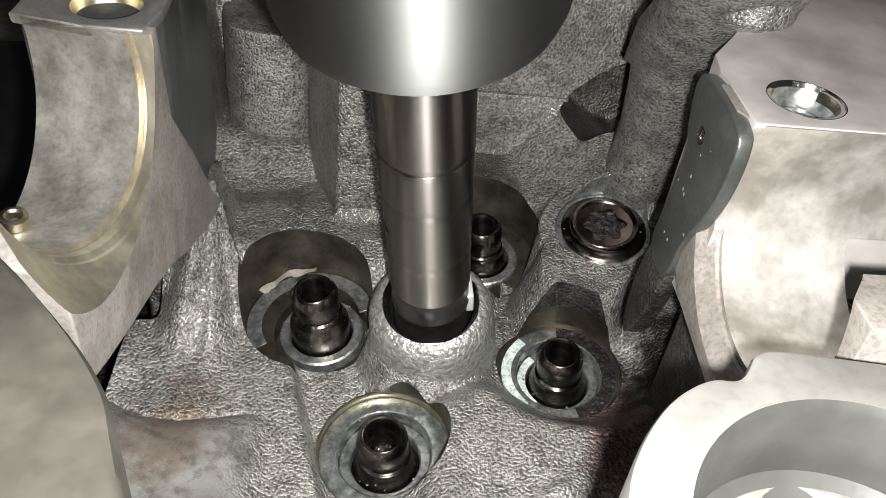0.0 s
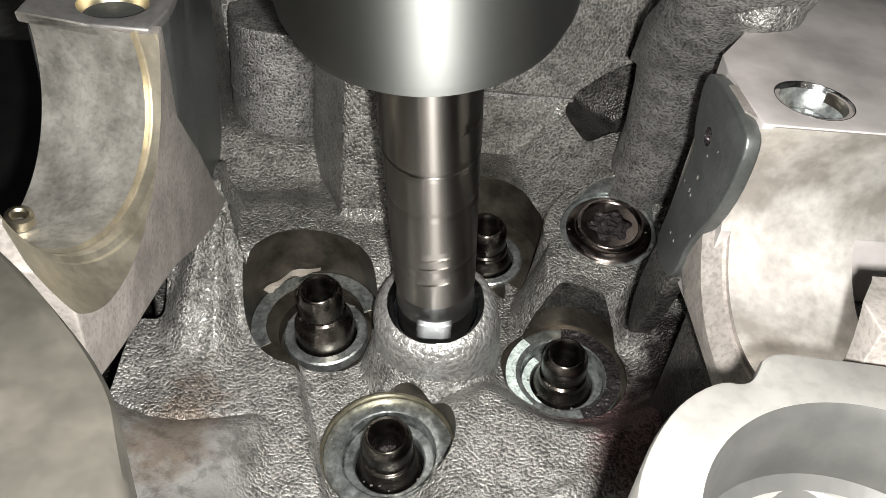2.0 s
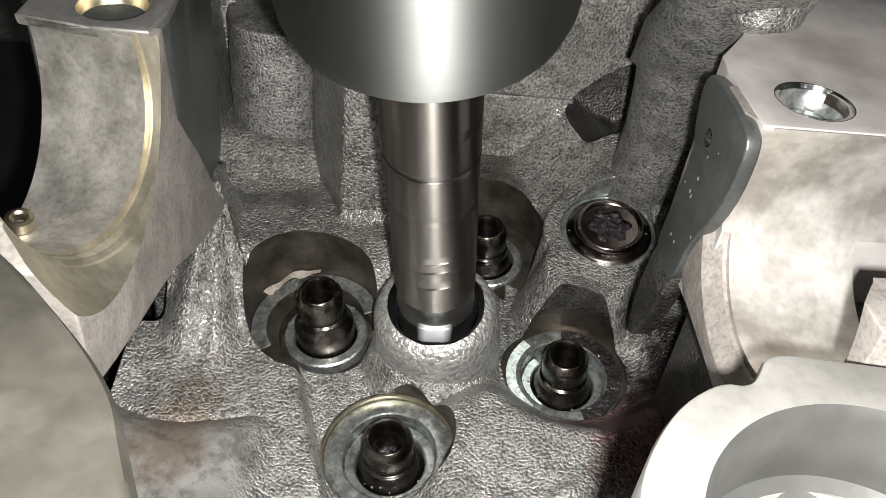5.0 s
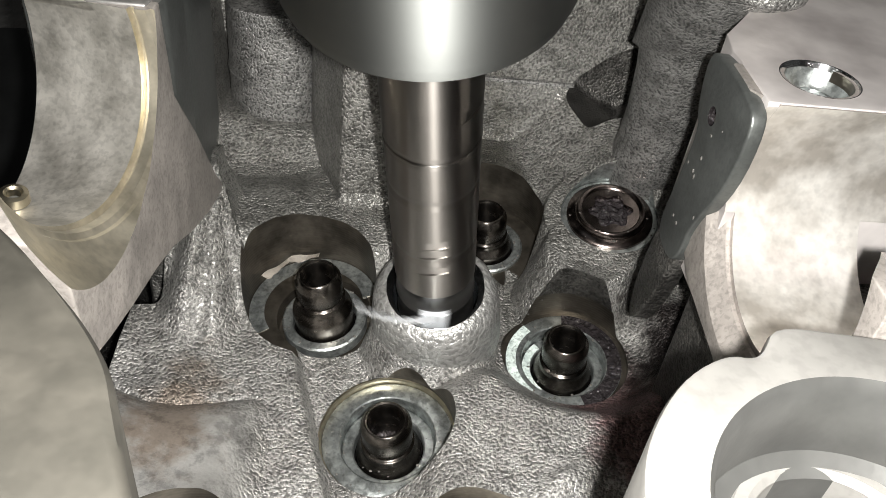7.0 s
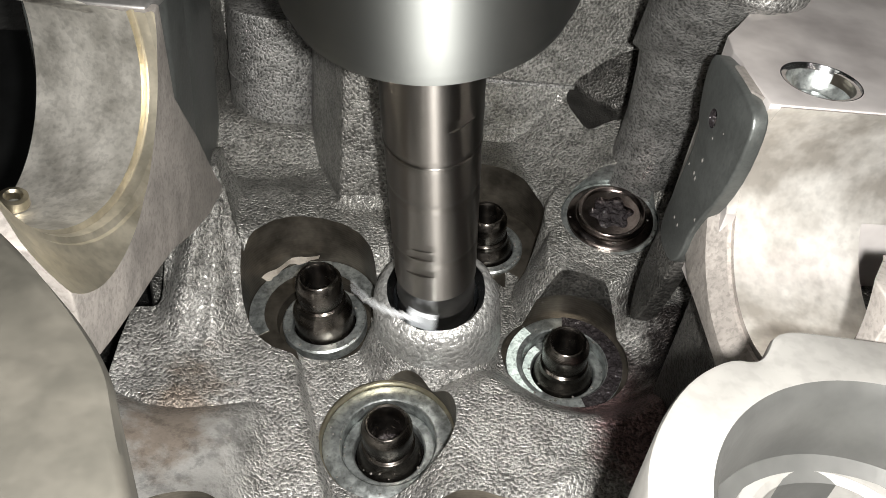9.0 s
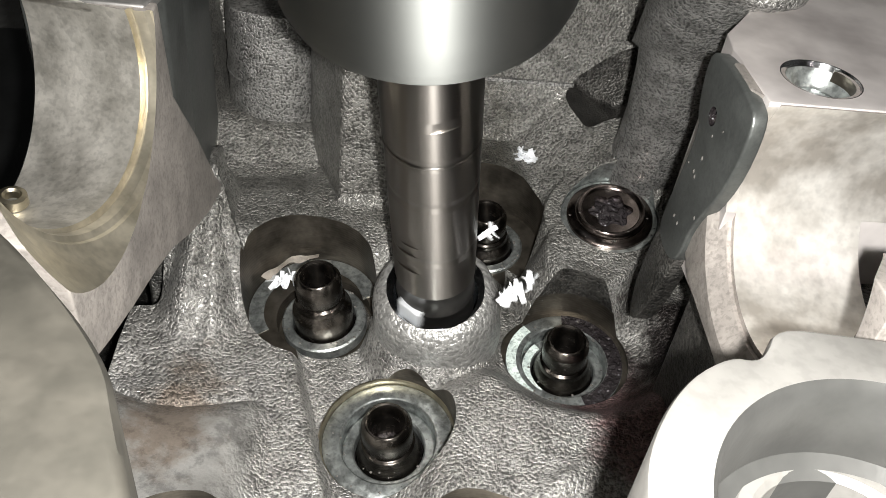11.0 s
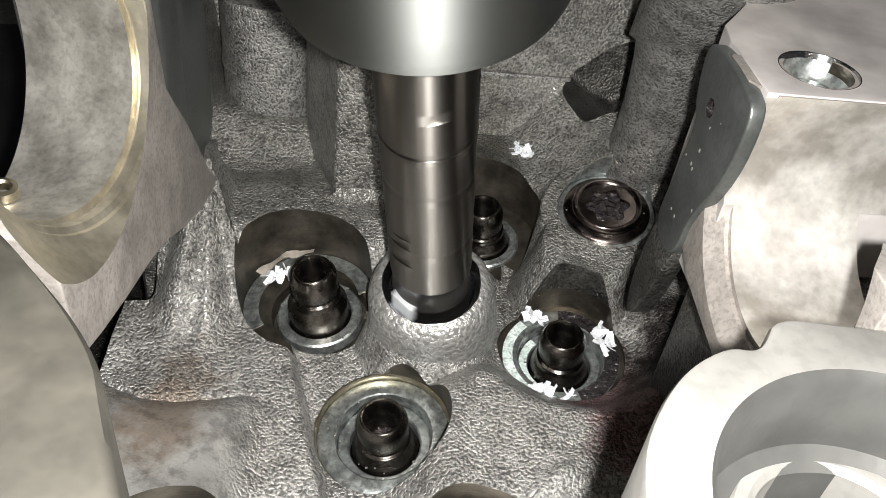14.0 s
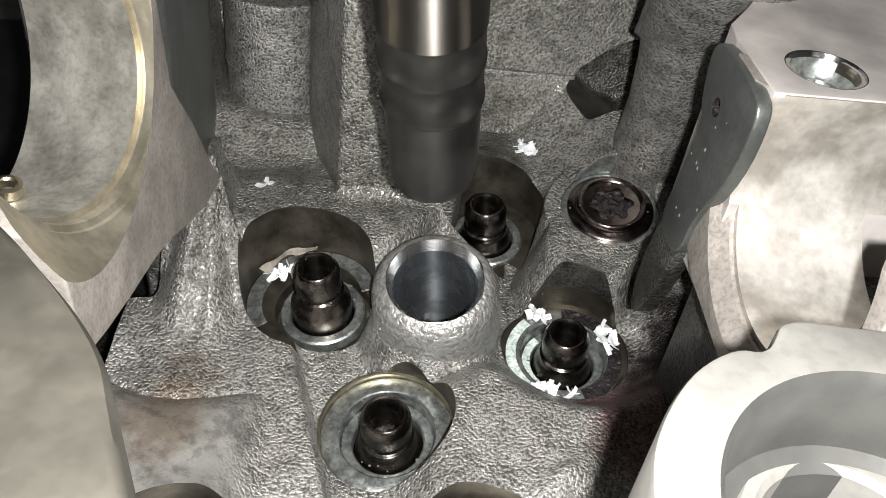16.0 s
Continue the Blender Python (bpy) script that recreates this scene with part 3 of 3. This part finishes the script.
    lip = part("hole_chamfer", lathe([(7.5, 75.7), (7.3, 75.65), (6.7, 74.7)], 64), BRIGHT, head, "bright worn chamfer")
    lip.location = (63.2 * MM, -20.5 * MM, 0)


def left_pedestal():
    axis = upright(-69, -37, 71.5) @ pose(0, 0, 0, 0, 0, -14) @ pose(0, 0, 0, 0, 80, 0)
    base = link_mesh("bearing_pedestal", prism([(-70, 66), (-69, 44), (-66, 41), (-60, 38.6), (-48, 34.5), (-33, 30), (-21, 25.5), (-5, 17), (14, 9), (31, 4.5), (22.5, 14), (7, 36), (-7.5, 54), (-11, 75), (-40, 75)], -82, -58, 0.5, axis="x"), PINKISH)
    cut(base, [borer(plain_bore(22.6, -70, 70), MILLED, axis), borer([(0, 1.6), (23.5, 1.6), (23.9, 1.9), (23.9, 2.5), (23.2, 2.8), (23.5, 4.6), (24.5, 5.2), (24.7, 5.9), (25.6, 6.4), (27.8, 9.0), (30.2, 11.8), (34, 17), (34, 40), (0, 40)], SADDLE_EDGE, axis)])
    base.parent = head
    tagged(base, "pale milled bearing pedestal with a half-round saddle")
    deck = link_mesh("pedestal_deck", prism([(-84, -14.0), (-59.6, -14.0), (-58.2, -5), (-59, 14), (-64, 26), (-84, 26)], 73.2, 75.5, 0.5), DULL_DECK)
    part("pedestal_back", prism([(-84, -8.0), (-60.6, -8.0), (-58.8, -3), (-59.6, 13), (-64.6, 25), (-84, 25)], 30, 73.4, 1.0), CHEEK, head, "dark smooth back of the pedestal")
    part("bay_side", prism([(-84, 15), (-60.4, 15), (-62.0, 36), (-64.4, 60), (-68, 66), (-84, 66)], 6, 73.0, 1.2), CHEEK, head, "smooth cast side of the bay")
    cut(deck, [borer(plain_bore(22.6, -70, 70), MILLED, axis), borer([(0, 50), (5.6, 50), (5.6, 73), (6.6, 75.2), (6.6, 90), (0, 90)], BRASSY, upright(-68.5, -4.6))])
    deck.parent = head
    tagged(deck, "dull stained milled deck with a dowel hole")
    pin = part("oil_jet", lathe([(1.2, -0.6), (1.2, 0.9), (1.6, 1.3), (2.4, 1.1), (2.6, -0.6)], 32, closed=True), BRASSY, head, "small brass oil nozzle in the saddle")
    pin.matrix_local = upright(-79, -38, 48.9) @ pose(0, 0, 0, 4, 8, 0)


right_pedestal()
left_pedestal()


def near_towers():
    """Two towers of the casting close to the eye."""
    tower_boss = link_mesh("tower_boss", tower(rounded([(9.8, -114), (11.0, -106), (14.3, -99.6), (18.9, -93.8), (24.6, -90.2), (27.7, -90.7), (29.6, -89.2), (32.2, -84.9), (40, -85.5), (60, -88), (90, -92), (90, -150), (24, -150), (13, -130)]), -40, 74, 0.9), BLURRED)
    cut(tower_boss, [borer([(0, 40), (17.5, 40), (17.5, 60), (20.2, 62), (20.6, 72.5), (21.6, 74.2), (21.6, 90), (0, 90)], GREYBORE, upright(38, -114.6))])
    tower_boss.parent = head
    tagged(tower_boss, "pale near tower with a wide stepped bore")
    sleeve = part("bore_sleeve", lathe([(10.2, 39), (10.2, 60), (11.0, 60.8), (12.4, 60.8), (13.0, 60), (13.0, 39)], 72, closed=True), BLURRED, head)
    sleeve.location = (37.5 * MM, -107 * MM, 0)
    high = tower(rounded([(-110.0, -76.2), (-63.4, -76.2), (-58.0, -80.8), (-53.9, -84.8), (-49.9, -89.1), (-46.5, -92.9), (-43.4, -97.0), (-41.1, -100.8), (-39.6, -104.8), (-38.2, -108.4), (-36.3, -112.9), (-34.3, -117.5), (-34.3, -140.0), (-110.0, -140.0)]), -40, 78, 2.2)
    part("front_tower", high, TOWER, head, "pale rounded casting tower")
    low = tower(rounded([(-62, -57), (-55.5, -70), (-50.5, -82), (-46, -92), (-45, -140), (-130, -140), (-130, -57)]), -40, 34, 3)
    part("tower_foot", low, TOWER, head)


near_towers()


# ---- valve guides, spring seats, head bolt ----
def valve_guide():
    """Origin at the top rim."""
    g = new("valve_guide")
    sleeve = part("sleeve", lathe([(4.1, -30), (4.1, -1.2), (4.6, -0.15), (5.0, 0), (5.45, -0.35), (5.6, -1.0), (6.25, -1.9), (6.35, -3.0), (6.3, -7.6), (6.05, -8.1), (6.05, -8.7), (6.7, -9.2), (6.85, -9.9), (6.7, -10.5), (7.0, -11.2), (8.1, -13.2), (8.25, -14.0), (8.25, -30)], 72), GUIDE, g)
    # black disc painted in for the unlit bore
    part("bore_plug", lathe([(0, -12), (4.1, -12), (4.1, -13), (0, -13)], 32), SLUDGE_AND_DARK, sleeve, "black disc for the dark down the guide's bore")
    return tagged(g, "dark oiled steel valve guide standing in its pocket", "valve guide", "valve guides")


def spring_seat(label, wide=True):
    ob = new("spring_seat")
    # the wide seats are stepped down towards the guide, the narrow ones stand proud
    up = -4.6 if wide else 0.0
    part("washer", lathe([(8.9, up - 2.4), (8.9, up + 0.9), (9.3, up + 1.35), (11.3, up + 1.35), (11.8, up + 0.9), (11.8, up - 2.4)], 72), STEEL_SEAT, ob)
    if wide:
        part("outer_ring", lathe([(11.9, -5.0), (11.9, 0.5), (12.2, 0.8), (15.9, 0.8), (16.4, 0.4), (16.4, -0.2)], 72), STEEL_SEAT, ob)
    return tagged(ob, label, "washer", "spring seats")


first_guide = valve_guide()
ring_seat = spring_seat("raised machined steel seat ring round a valve guide", False)
wide_seat = spring_seat("worn grey steel spring seat washer round a valve guide")
for at, seat, tall, first in ((GUIDE_A, SEAT_A, 19.6, True), (GUIDE_B, SEAT_B, 16.0, False), (GUIDE_C, SEAT_C, 9.4, True), (GUIDE_D, SEAT_D, 10.8, False)):
    m = HEAD @ upright(*at, seat) @ VALVE_LEAN
    top = m @ upright(0, 0, tall)
    if at == GUIDE_A:
        first_guide.matrix_world, ring_seat.matrix_world = top, m
    else:
        copy_thing(first_guide, top)
        if first:
            wide_seat.matrix_world = m
        else:
            seat_ring = copy_thing(wide_seat if at == GUIDE_D else ring_seat, m)
            if at == GUIDE_D:
                tagged(seat_ring, "stepped steel spring seat crusted with pale mint residue")
                # black arc paints the shadow on the washer's right half
                part("sludge_shade", arc_ring(12.3, 16.3, -75, 85, 0.4, 0.95), SLUDGE_AND_DARK, seat_ring, "washer half painted black for the shadow on it")
                for inner, outer, top in ((13.4, 16.2, 0.95), (9.2, 11.4, -3.1)):
                    part("residue", arc_ring(inner, outer, 128, 226, top - 0.5, top), RESIDUE, seat_ring, "pale mint dried coolant crust")


def lobed(radius, depth, lobes, low, high, seg=72):
    """A six-lobed socket wall."""
    bm = bmesh.new()
    ring = [[bm.verts.new(((radius + depth * math.cos(lobes * a)) * MM * math.cos(a), (radius + depth * math.cos(lobes * a)) * MM * math.sin(a), z * MM)) for a in (2 * math.pi * k / seg for k in range(seg))] for z in (low, high)]
    outer = [bm.verts.new((7.4 * MM * math.cos(a), 7.4 * MM * math.sin(a), high * MM)) for a in (2 * math.pi * k / seg for k in range(seg))]
    for k in range(seg):
        n = (k + 1) % seg
        bm.faces.new((ring[0][k], ring[0][n], ring[1][n], ring[1][k]))
        bm.faces.new((ring[1][k], ring[1][n], outer[n], outer[k]))
    return bm


def head_bolt():
    bolt = new("head_bolt")
    bolt.matrix_world = HEAD @ upright(*BOLT_AT, -3.9) @ BOLT_LEAN @ Matrix.Diagonal((1.14, 1.14, 1.0, 1.0))
    part("flange", lathe([(7.4, 3.6), (7.9, 4.3), (8.6, 4.5), (9.1, 4.0), (9.3, 2.6), (10.6, 2.2), (11.2, 1.6), (11.3, 0.0)], 72), BOLT, bolt)
    part("washer", lathe([(10.5, 0.0), (10.5, 0.8), (12.4, 0.8), (12.7, 0.5), (12.7, 0.0)], 72, closed=True), STEEL_SEAT, bolt)
    socket = part("socket", lobed(5.2, 0.75, 6, 0.4, 3.6), BOLT, bolt)
    sludge_shade = lathe([(0, 2.4), (1.5, 2.4), (3, 2.5), (4.4, 2.4), (6.2, 2.0)], 48)
    part("sludge_shade", roughen(sludge_shade, 0.9, 1.6, 2), SLUDGE_AND_DARK, socket, "black oil and grit in the socket")
    return tagged(bolt, "oily dark steel head bolt with a six-lobed socket", "bolt")


head_bolt()


# ---- spindle and boring tool ----
def boring_spindle():
    """Origin on the spindle axis at the height of the bore's rim."""
    s = new("boring_spindle")
    # turned shank with three fine grooves
    heights = [10 + k * 0.8 for k in range(107)]
    grooves = (24.8, 44.8, 57.6)
    profile = [(0, 10)] + [(9.9 - 0.22 * any(abs(z - g) < 0.45 for g in grooves) + 0.05 * (z > 58), z) for z in heights] + [(0, 95)]
    shank = link_mesh("shank", lathe(profile, 96), SHAFT)
    notches = []
    for z, turn, depth in ((72.0, 230, 0.4), (68.5, 150, 0.35), (31.0, 100, 0.35), (27.5, 95, 0.5), (21.0, 95, 0.6), (34.5, 290, 0.3)):
        n = link_mesh("borer", prism([(-8, -1.3), (8, -1.3), (7, 1.3), (-7, 1.3)], 9.9 - depth, 14, 0), SHAFT)
        n.matrix_world = pose(0, 0, z * MM, 0, 0, turn) @ pose(0, 0, 0, 90, 0, 0) @ pose(0, 0, 0, 0, 0, 6)
        notches.append(n)
    cut(shank, notches)
    shank.parent = s
    for g in grooves[2:]:
        part("groove_edge", lathe([(9.85, g - 0.7), (10.0, g - 0.5), (10.02, g - 0.3), (9.85, g - 0.05)], 96), SHAFT, shank, "worn edge of a turned groove")
    cutter = part("cutter_head", lathe([(0, -31), (8.2, -31), (9.2, -28), (9.35, -8.6), (9.9, -8.0), (9.95, -7.0), (9.6, -6.4), (9.6, 0.8), (9.95, 1.3), (9.95, 2.3), (9.65, 2.8), (9.65, 9.4), (9.9, 10)], 72), CARBIDE, s, "blackened cutter head")
    insert = part("insert", prism([(-3.6, -3.4), (3.2, -3.6), (3.6, 2.8), (-3.2, 3.0)], 8.2, 10.7, 0.4), CARBIDE_TIP, cutter, "bright indexable cutting insert")
    insert.matrix_local = pose(0, 0, 0.5 * MM, 0, 0, 95) @ pose(0, 0, 0, 90, 0, 0)
    part("chuck", lathe([(9.9, 88.6), (16.5, 88.3), (19.2, 88.8), (21.6, 90.0), (23.6, 92.0), (24.7, 95.0), (25.2, 100), (25.6, 130), (25.6, 190), (0, 190)], 96), CHUCK, s)
    return tagged(s, "grey steel boring spindle with a stepped cutter shank", "spindle")


spindle = boring_spindle()


# ---- swarf ----
def swarf(seed, flakes, spread, label):
    """A small heap of bent cut flakes; the origin lies at its foot."""
    rng = random.Random(seed)
    heap = new("swarf_cluster")
    for k in range(flakes):
        bm = bmesh.new()
        n, wide, long_, bend = 5, rng.uniform(1.1, 2.2), rng.uniform(2.4, 5.2), rng.uniform(0.4, 2.2)
        rows = []
        for j in range(n + 1):
            a = bend * (j / n - 0.5)
            x, z = long_ / bend * math.sin(a), long_ / bend * (1 - math.cos(a))
            rows.append([bm.verts.new((x * MM, y * wide * MM * (1 - 0.3 * abs(j / n - 0.5)), (z + h) * MM)) for y, h in ((-0.5, 0), (0.5, 0.1), (0.5, 0.28), (-0.5, 0.18))])
        for p, q in zip(rows, rows[1:]):
            for c in range(4):
                bm.faces.new((p[c], p[(c + 1) % 4], q[(c + 1) % 4], q[c]))
        bm.faces.new(rows[0]), bm.faces.new(rows[-1][::-1])
        ob = link_mesh("flake", bm, CHIP, heap, smooth=False)
        ob.matrix_local = pose(rng.uniform(-1, 1) * spread[0] * MM, rng.uniform(-1, 1) * spread[1] * MM, rng.uniform(0.2, 1.6) * MM, rng.uniform(-50, 50), rng.uniform(-50, 50), rng.uniform(0, 360))
    return tagged(heap, label, "metal swarf", "swarf heaps")


def on_head(u, v, w, turn=0):
    return HEAD @ upright(u, v, w) @ pose(0, 0, 0, 0, 0, turn)


IN_BORE = pose(0, 0, -0.040)
# heap, where it comes to rest, when it leaves the bore, when it lands, and where its path is drawn to
HEAPS = [
    (swarf(1, 14, (3.4, 2.2), "bright aluminium swarf lying on the cast floor"), on_head(31.0, 67.5, -3.0), 10.2, 10.6),
    (swarf(2, 14, (3.4, 2.2), "bright aluminium swarf lying in a valve pocket"), on_head(-41.3, 23.0, -22.8, 30), 9.7, 10.1),
    (swarf(3, 14, (3.4, 1.6), "bright aluminium swarf lying by a valve guide"), on_head(32.5, 15.5, -26.2, -40), 13.4, 13.7, (0.066, 0.005, 0.032)),
    (swarf(4, 16, (1.9, 4.6), "bright aluminium swarf lying beside a valve guide"), on_head(52.0, 7.0, -25.4, 10), 13.4, 13.7, (0.066, 0.014, 0.034)),
    (swarf(8, 3, (1.0, 1.2), "a few bright aluminium flakes beside a valve guide"), on_head(51.0, 9.5, -24.8, 40), 10.9, 11.3),
    (swarf(5, 14, (5.0, 1.5), "bright aluminium swarf lying in front of a valve guide"), on_head(35.0, -10.5, -29.2, -20), 10.8, 11.15),
    (swarf(6, 3, (1.8, 1.2), "a few bright aluminium flakes on the cast floor"), on_head(-47.6, 39.1, -3.4, 20), 14.12, 14.4),
    (swarf(7, 5, (2.2, 1.6), "pale aluminium flakes behind the bore"), on_head(-8.1, 30.6, -5.6, 20), 15.12, 15.4),
]


def curl():
    """The long chip that hangs on the cutter's edge and sweeps round the rim."""
    c = new("swarf_curl")
    bm = bmesh.new()
    rows, n = [], 26
    for j in range(n + 1):
        a = -radians(66) * j / n
        r = 10.8 + 10.5 * (j / n) ** 1.6
        wob = 0.5 * math.sin(j * 1.9)
        wide = 3.2 * (1 - 0.4 * j / n)
        rows.append([bm.verts.new((r * MM * math.cos(a), r * MM * math.sin(a), (h * wide + 1.6 + wob + 3.0 * j / n) * MM)) for h in (-0.5, 0.5)])
    for p, q in zip(rows, rows[1:]):
        bm.faces.new((p[0], p[1], q[1], q[0]))
    bmesh.ops.solidify(bm, geom=list(bm.faces), thickness=0.25 * MM)
    part("ribbon", bm, CHIP, c)
    return tagged(c, "bright curled aluminium chip hanging on the cutter", "metal chip")


chip_curl = curl()
CURL_AT = 5.0


def gasket_scrap():
    bm = bmesh.new()
    rows = []
    rng = random.Random(5)
    for j in range(15):
        a = radians(88 + 62 * j / 14)
        wide = 0.7 + 0.6 * rng.random()
        rows.append([bm.verts.new((r * MM * math.cos(a), r * MM * math.sin(a), (3.0 + 0.7 * math.sin(0.8 * j + r) + 0.25 * rng.random()) * MM)) for r in (15.0 - wide, 15.9)])
    for p, q in zip(rows, rows[1:]):
        bm.faces.new((p[0], p[1], q[1], q[0]))
    bmesh.ops.solidify(bm, geom=list(bm.faces), thickness=0.3 * MM)
    ob = link_mesh("sealant_scrap", bm, SCRAP)
    ob.matrix_world = HEAD @ upright(*POCKET_A, SEAT_A + 2.3) @ VALVE_LEAN @ Matrix.Diagonal((1.12, 1.12, 1.0, 1.0))
    tagged(ob, "torn pale strip of sealant in a valve pocket", "scrap")


gasket_scrap()


def oil_drops():
    """Small drops of cutting oil on the washers, the bolt's boss and the cheek."""
    rng = random.Random(11)
    bm = bmesh.new()
    spots = []
    for at, low in ((GUIDE_A, SEAT_A), (GUIDE_B, SEAT_B), (GUIDE_C, SEAT_C), (GUIDE_D, SEAT_D)):
        for _ in range(26):
            a, r = rng.uniform(0, 6.283), rng.choice((rng.uniform(9.2, 11.6), rng.uniform(12.8, 15.2)))
            r = r + 0.2 if at in (GUIDE_C, GUIDE_D) else min(r, 10 + 0.1 * r)
            p = (upright(*at, low) @ VALVE_LEAN) @ Vector((r * math.cos(a) * MM, r * math.sin(a) * MM, (1.35 if r < 11.9 else 0.8) * MM))
            spots.append((p.x / MM, p.y / MM, p.z / MM, rng.uniform(0.12, 0.42), "z"))
    for _ in range(34):
        a, (r, h) = rng.uniform(0, 6.283), rng.choice(((9.6, 4.5), (10.9, 2.7), (12.0, 2.2), (13.6, 0.9), (16.6, 0.9)))
        p = (upright(*BOLT_AT, -3.9) @ BOLT_LEAN) @ Vector((r * math.cos(a) * MM, r * math.sin(a) * MM, h * MM))
        spots.append((p.x / MM, p.y / MM, p.z / MM, rng.uniform(0.14, 0.36), "z"))
    # splashes on the cast floor between the pockets
    for _ in range(70):
        x, y = rng.choice(((rng.uniform(21, 33), rng.uniform(12, 33)), (rng.uniform(-24, -4), rng.uniform(-12, -4)), (rng.uniform(6, 24), rng.uniform(-24, -10))))
        z = float(floor_height(np.array([x]), np.array([y]))[0])
        spots.append((x, y, z + 0.1, rng.uniform(0.12, 0.3), "z"))
    for _ in range(9):
        spots.append((47.0, rng.uniform(-27, -12), rng.uniform(30, 66), rng.uniform(0.2, 0.5), "x"))
    for x, y, z, r, axis in spots:
        m = Matrix.Translation((x * MM, y * MM, z * MM)) @ Matrix.Diagonal((r * MM * (0.5 if axis == "x" else 1.2), r * MM * 1.1, r * MM * (1.3 if axis == "x" else 0.55), 1))
        bmesh.ops.create_icosphere(bm, subdivisions=1, radius=1, matrix=m)
    ob = link_mesh("oil_drops", bm, OILDROP)
    ob.matrix_world = HEAD
    tagged(ob, "small glossy drops of oil on the washers", "oil drops", kind="stuff")


oil_drops()


# ---- motion ----
def spindle_height(t):
    keys = ((0, 2.4), (1.0, 2.4), (4.2, 2.0), (7.0, 0.0), (14.15, -0.8), (14.3, 6.0), (14.5, 14.4), (15.0, 46.0), (15.5, 61.0), (16.0, 72.5))
    return float(np.interp(t, [k[0] for k in keys], [k[1] for k in keys]))


def flight(rest, leave, land, bend=None):
    """Rows of a heap that lies in the bore, is flung out over the rim, and comes to rest."""
    a, b = IN_BORE, rest
    start = Vector((0, 0, 0.004))
    rows = [(0.0, a), (leave - 0.2, a), (leave - 0.1, pose(0, 0, -0.02))]
    for k in range(7):
        f = k / 6
        if bend:
            p = start.lerp(Vector(bend), f).lerp(Vector(bend).lerp(b.translation, f), f)
        else:
            p = start.lerp(b.translation, f) + Vector((0, 0, 0.030 * 4 * f * (1 - f) + 0.004 * (1 - f)))
        q = b.to_quaternion() @ Euler((0, 0, (1 - f) * 2.6)).to_quaternion()
        rows.append((leave + (land - leave) * f, Matrix.LocRotScale(p, q, None)))
    return rows + [(land + 0.1, b), (16.0, b)]


def spin(t):
    """Turn of the tool in one thirtieth of a second: it runs up, then cuts, then slows a little."""
    if t <= 0.84:
        return 0.0
    if t <= 1.001:
        return -19.4
    return -84.0 if t <= 7.001 else -73.2 if t <= 7.501 else -77.0 if 14.2 < t < 15.01 else -72.0 if t < 9 or t > 11.5 else -72.33


def motions():
    rows, curls, turn = [], [], 0.0
    # the chip grows over the rim, breaks off into the bore and grows again
    grown = ((0, -38), (5.6, -38), (6.2, 0), (7.1, 0), (7.35, -38), (7.6, -38), (7.85, 0), (8.1, 0), (8.35, -38), (8.6, -38), (8.85, 0), (9.1, 0), (9.5, -38), (10.9, -38), (11.2, 0), (12.1, 0), (12.35, -38), (12.6, -38), (12.85, 0), (13.1, 0), (13.4, -38), (16, -38))
    for n in range(0, 481):
        t = n / 30
        turn += spin(t)
        rows.append((t, pose(0, 0, spindle_height(t) * MM, 0, 0, turn)))
        deep = float(np.interp(t, [g[0] for g in grown], [g[1] for g in grown]))
        curls.append((t, pose(0, 0, deep * MM, 0, 0, turn + CURL_AT)))
    walk(spindle, rows)
    walk(chip_curl, curls)
    for heap, rest, leave, land, *bend in HEAPS:
        walk(heap, flight(rest, leave, land, *bend))


motions()
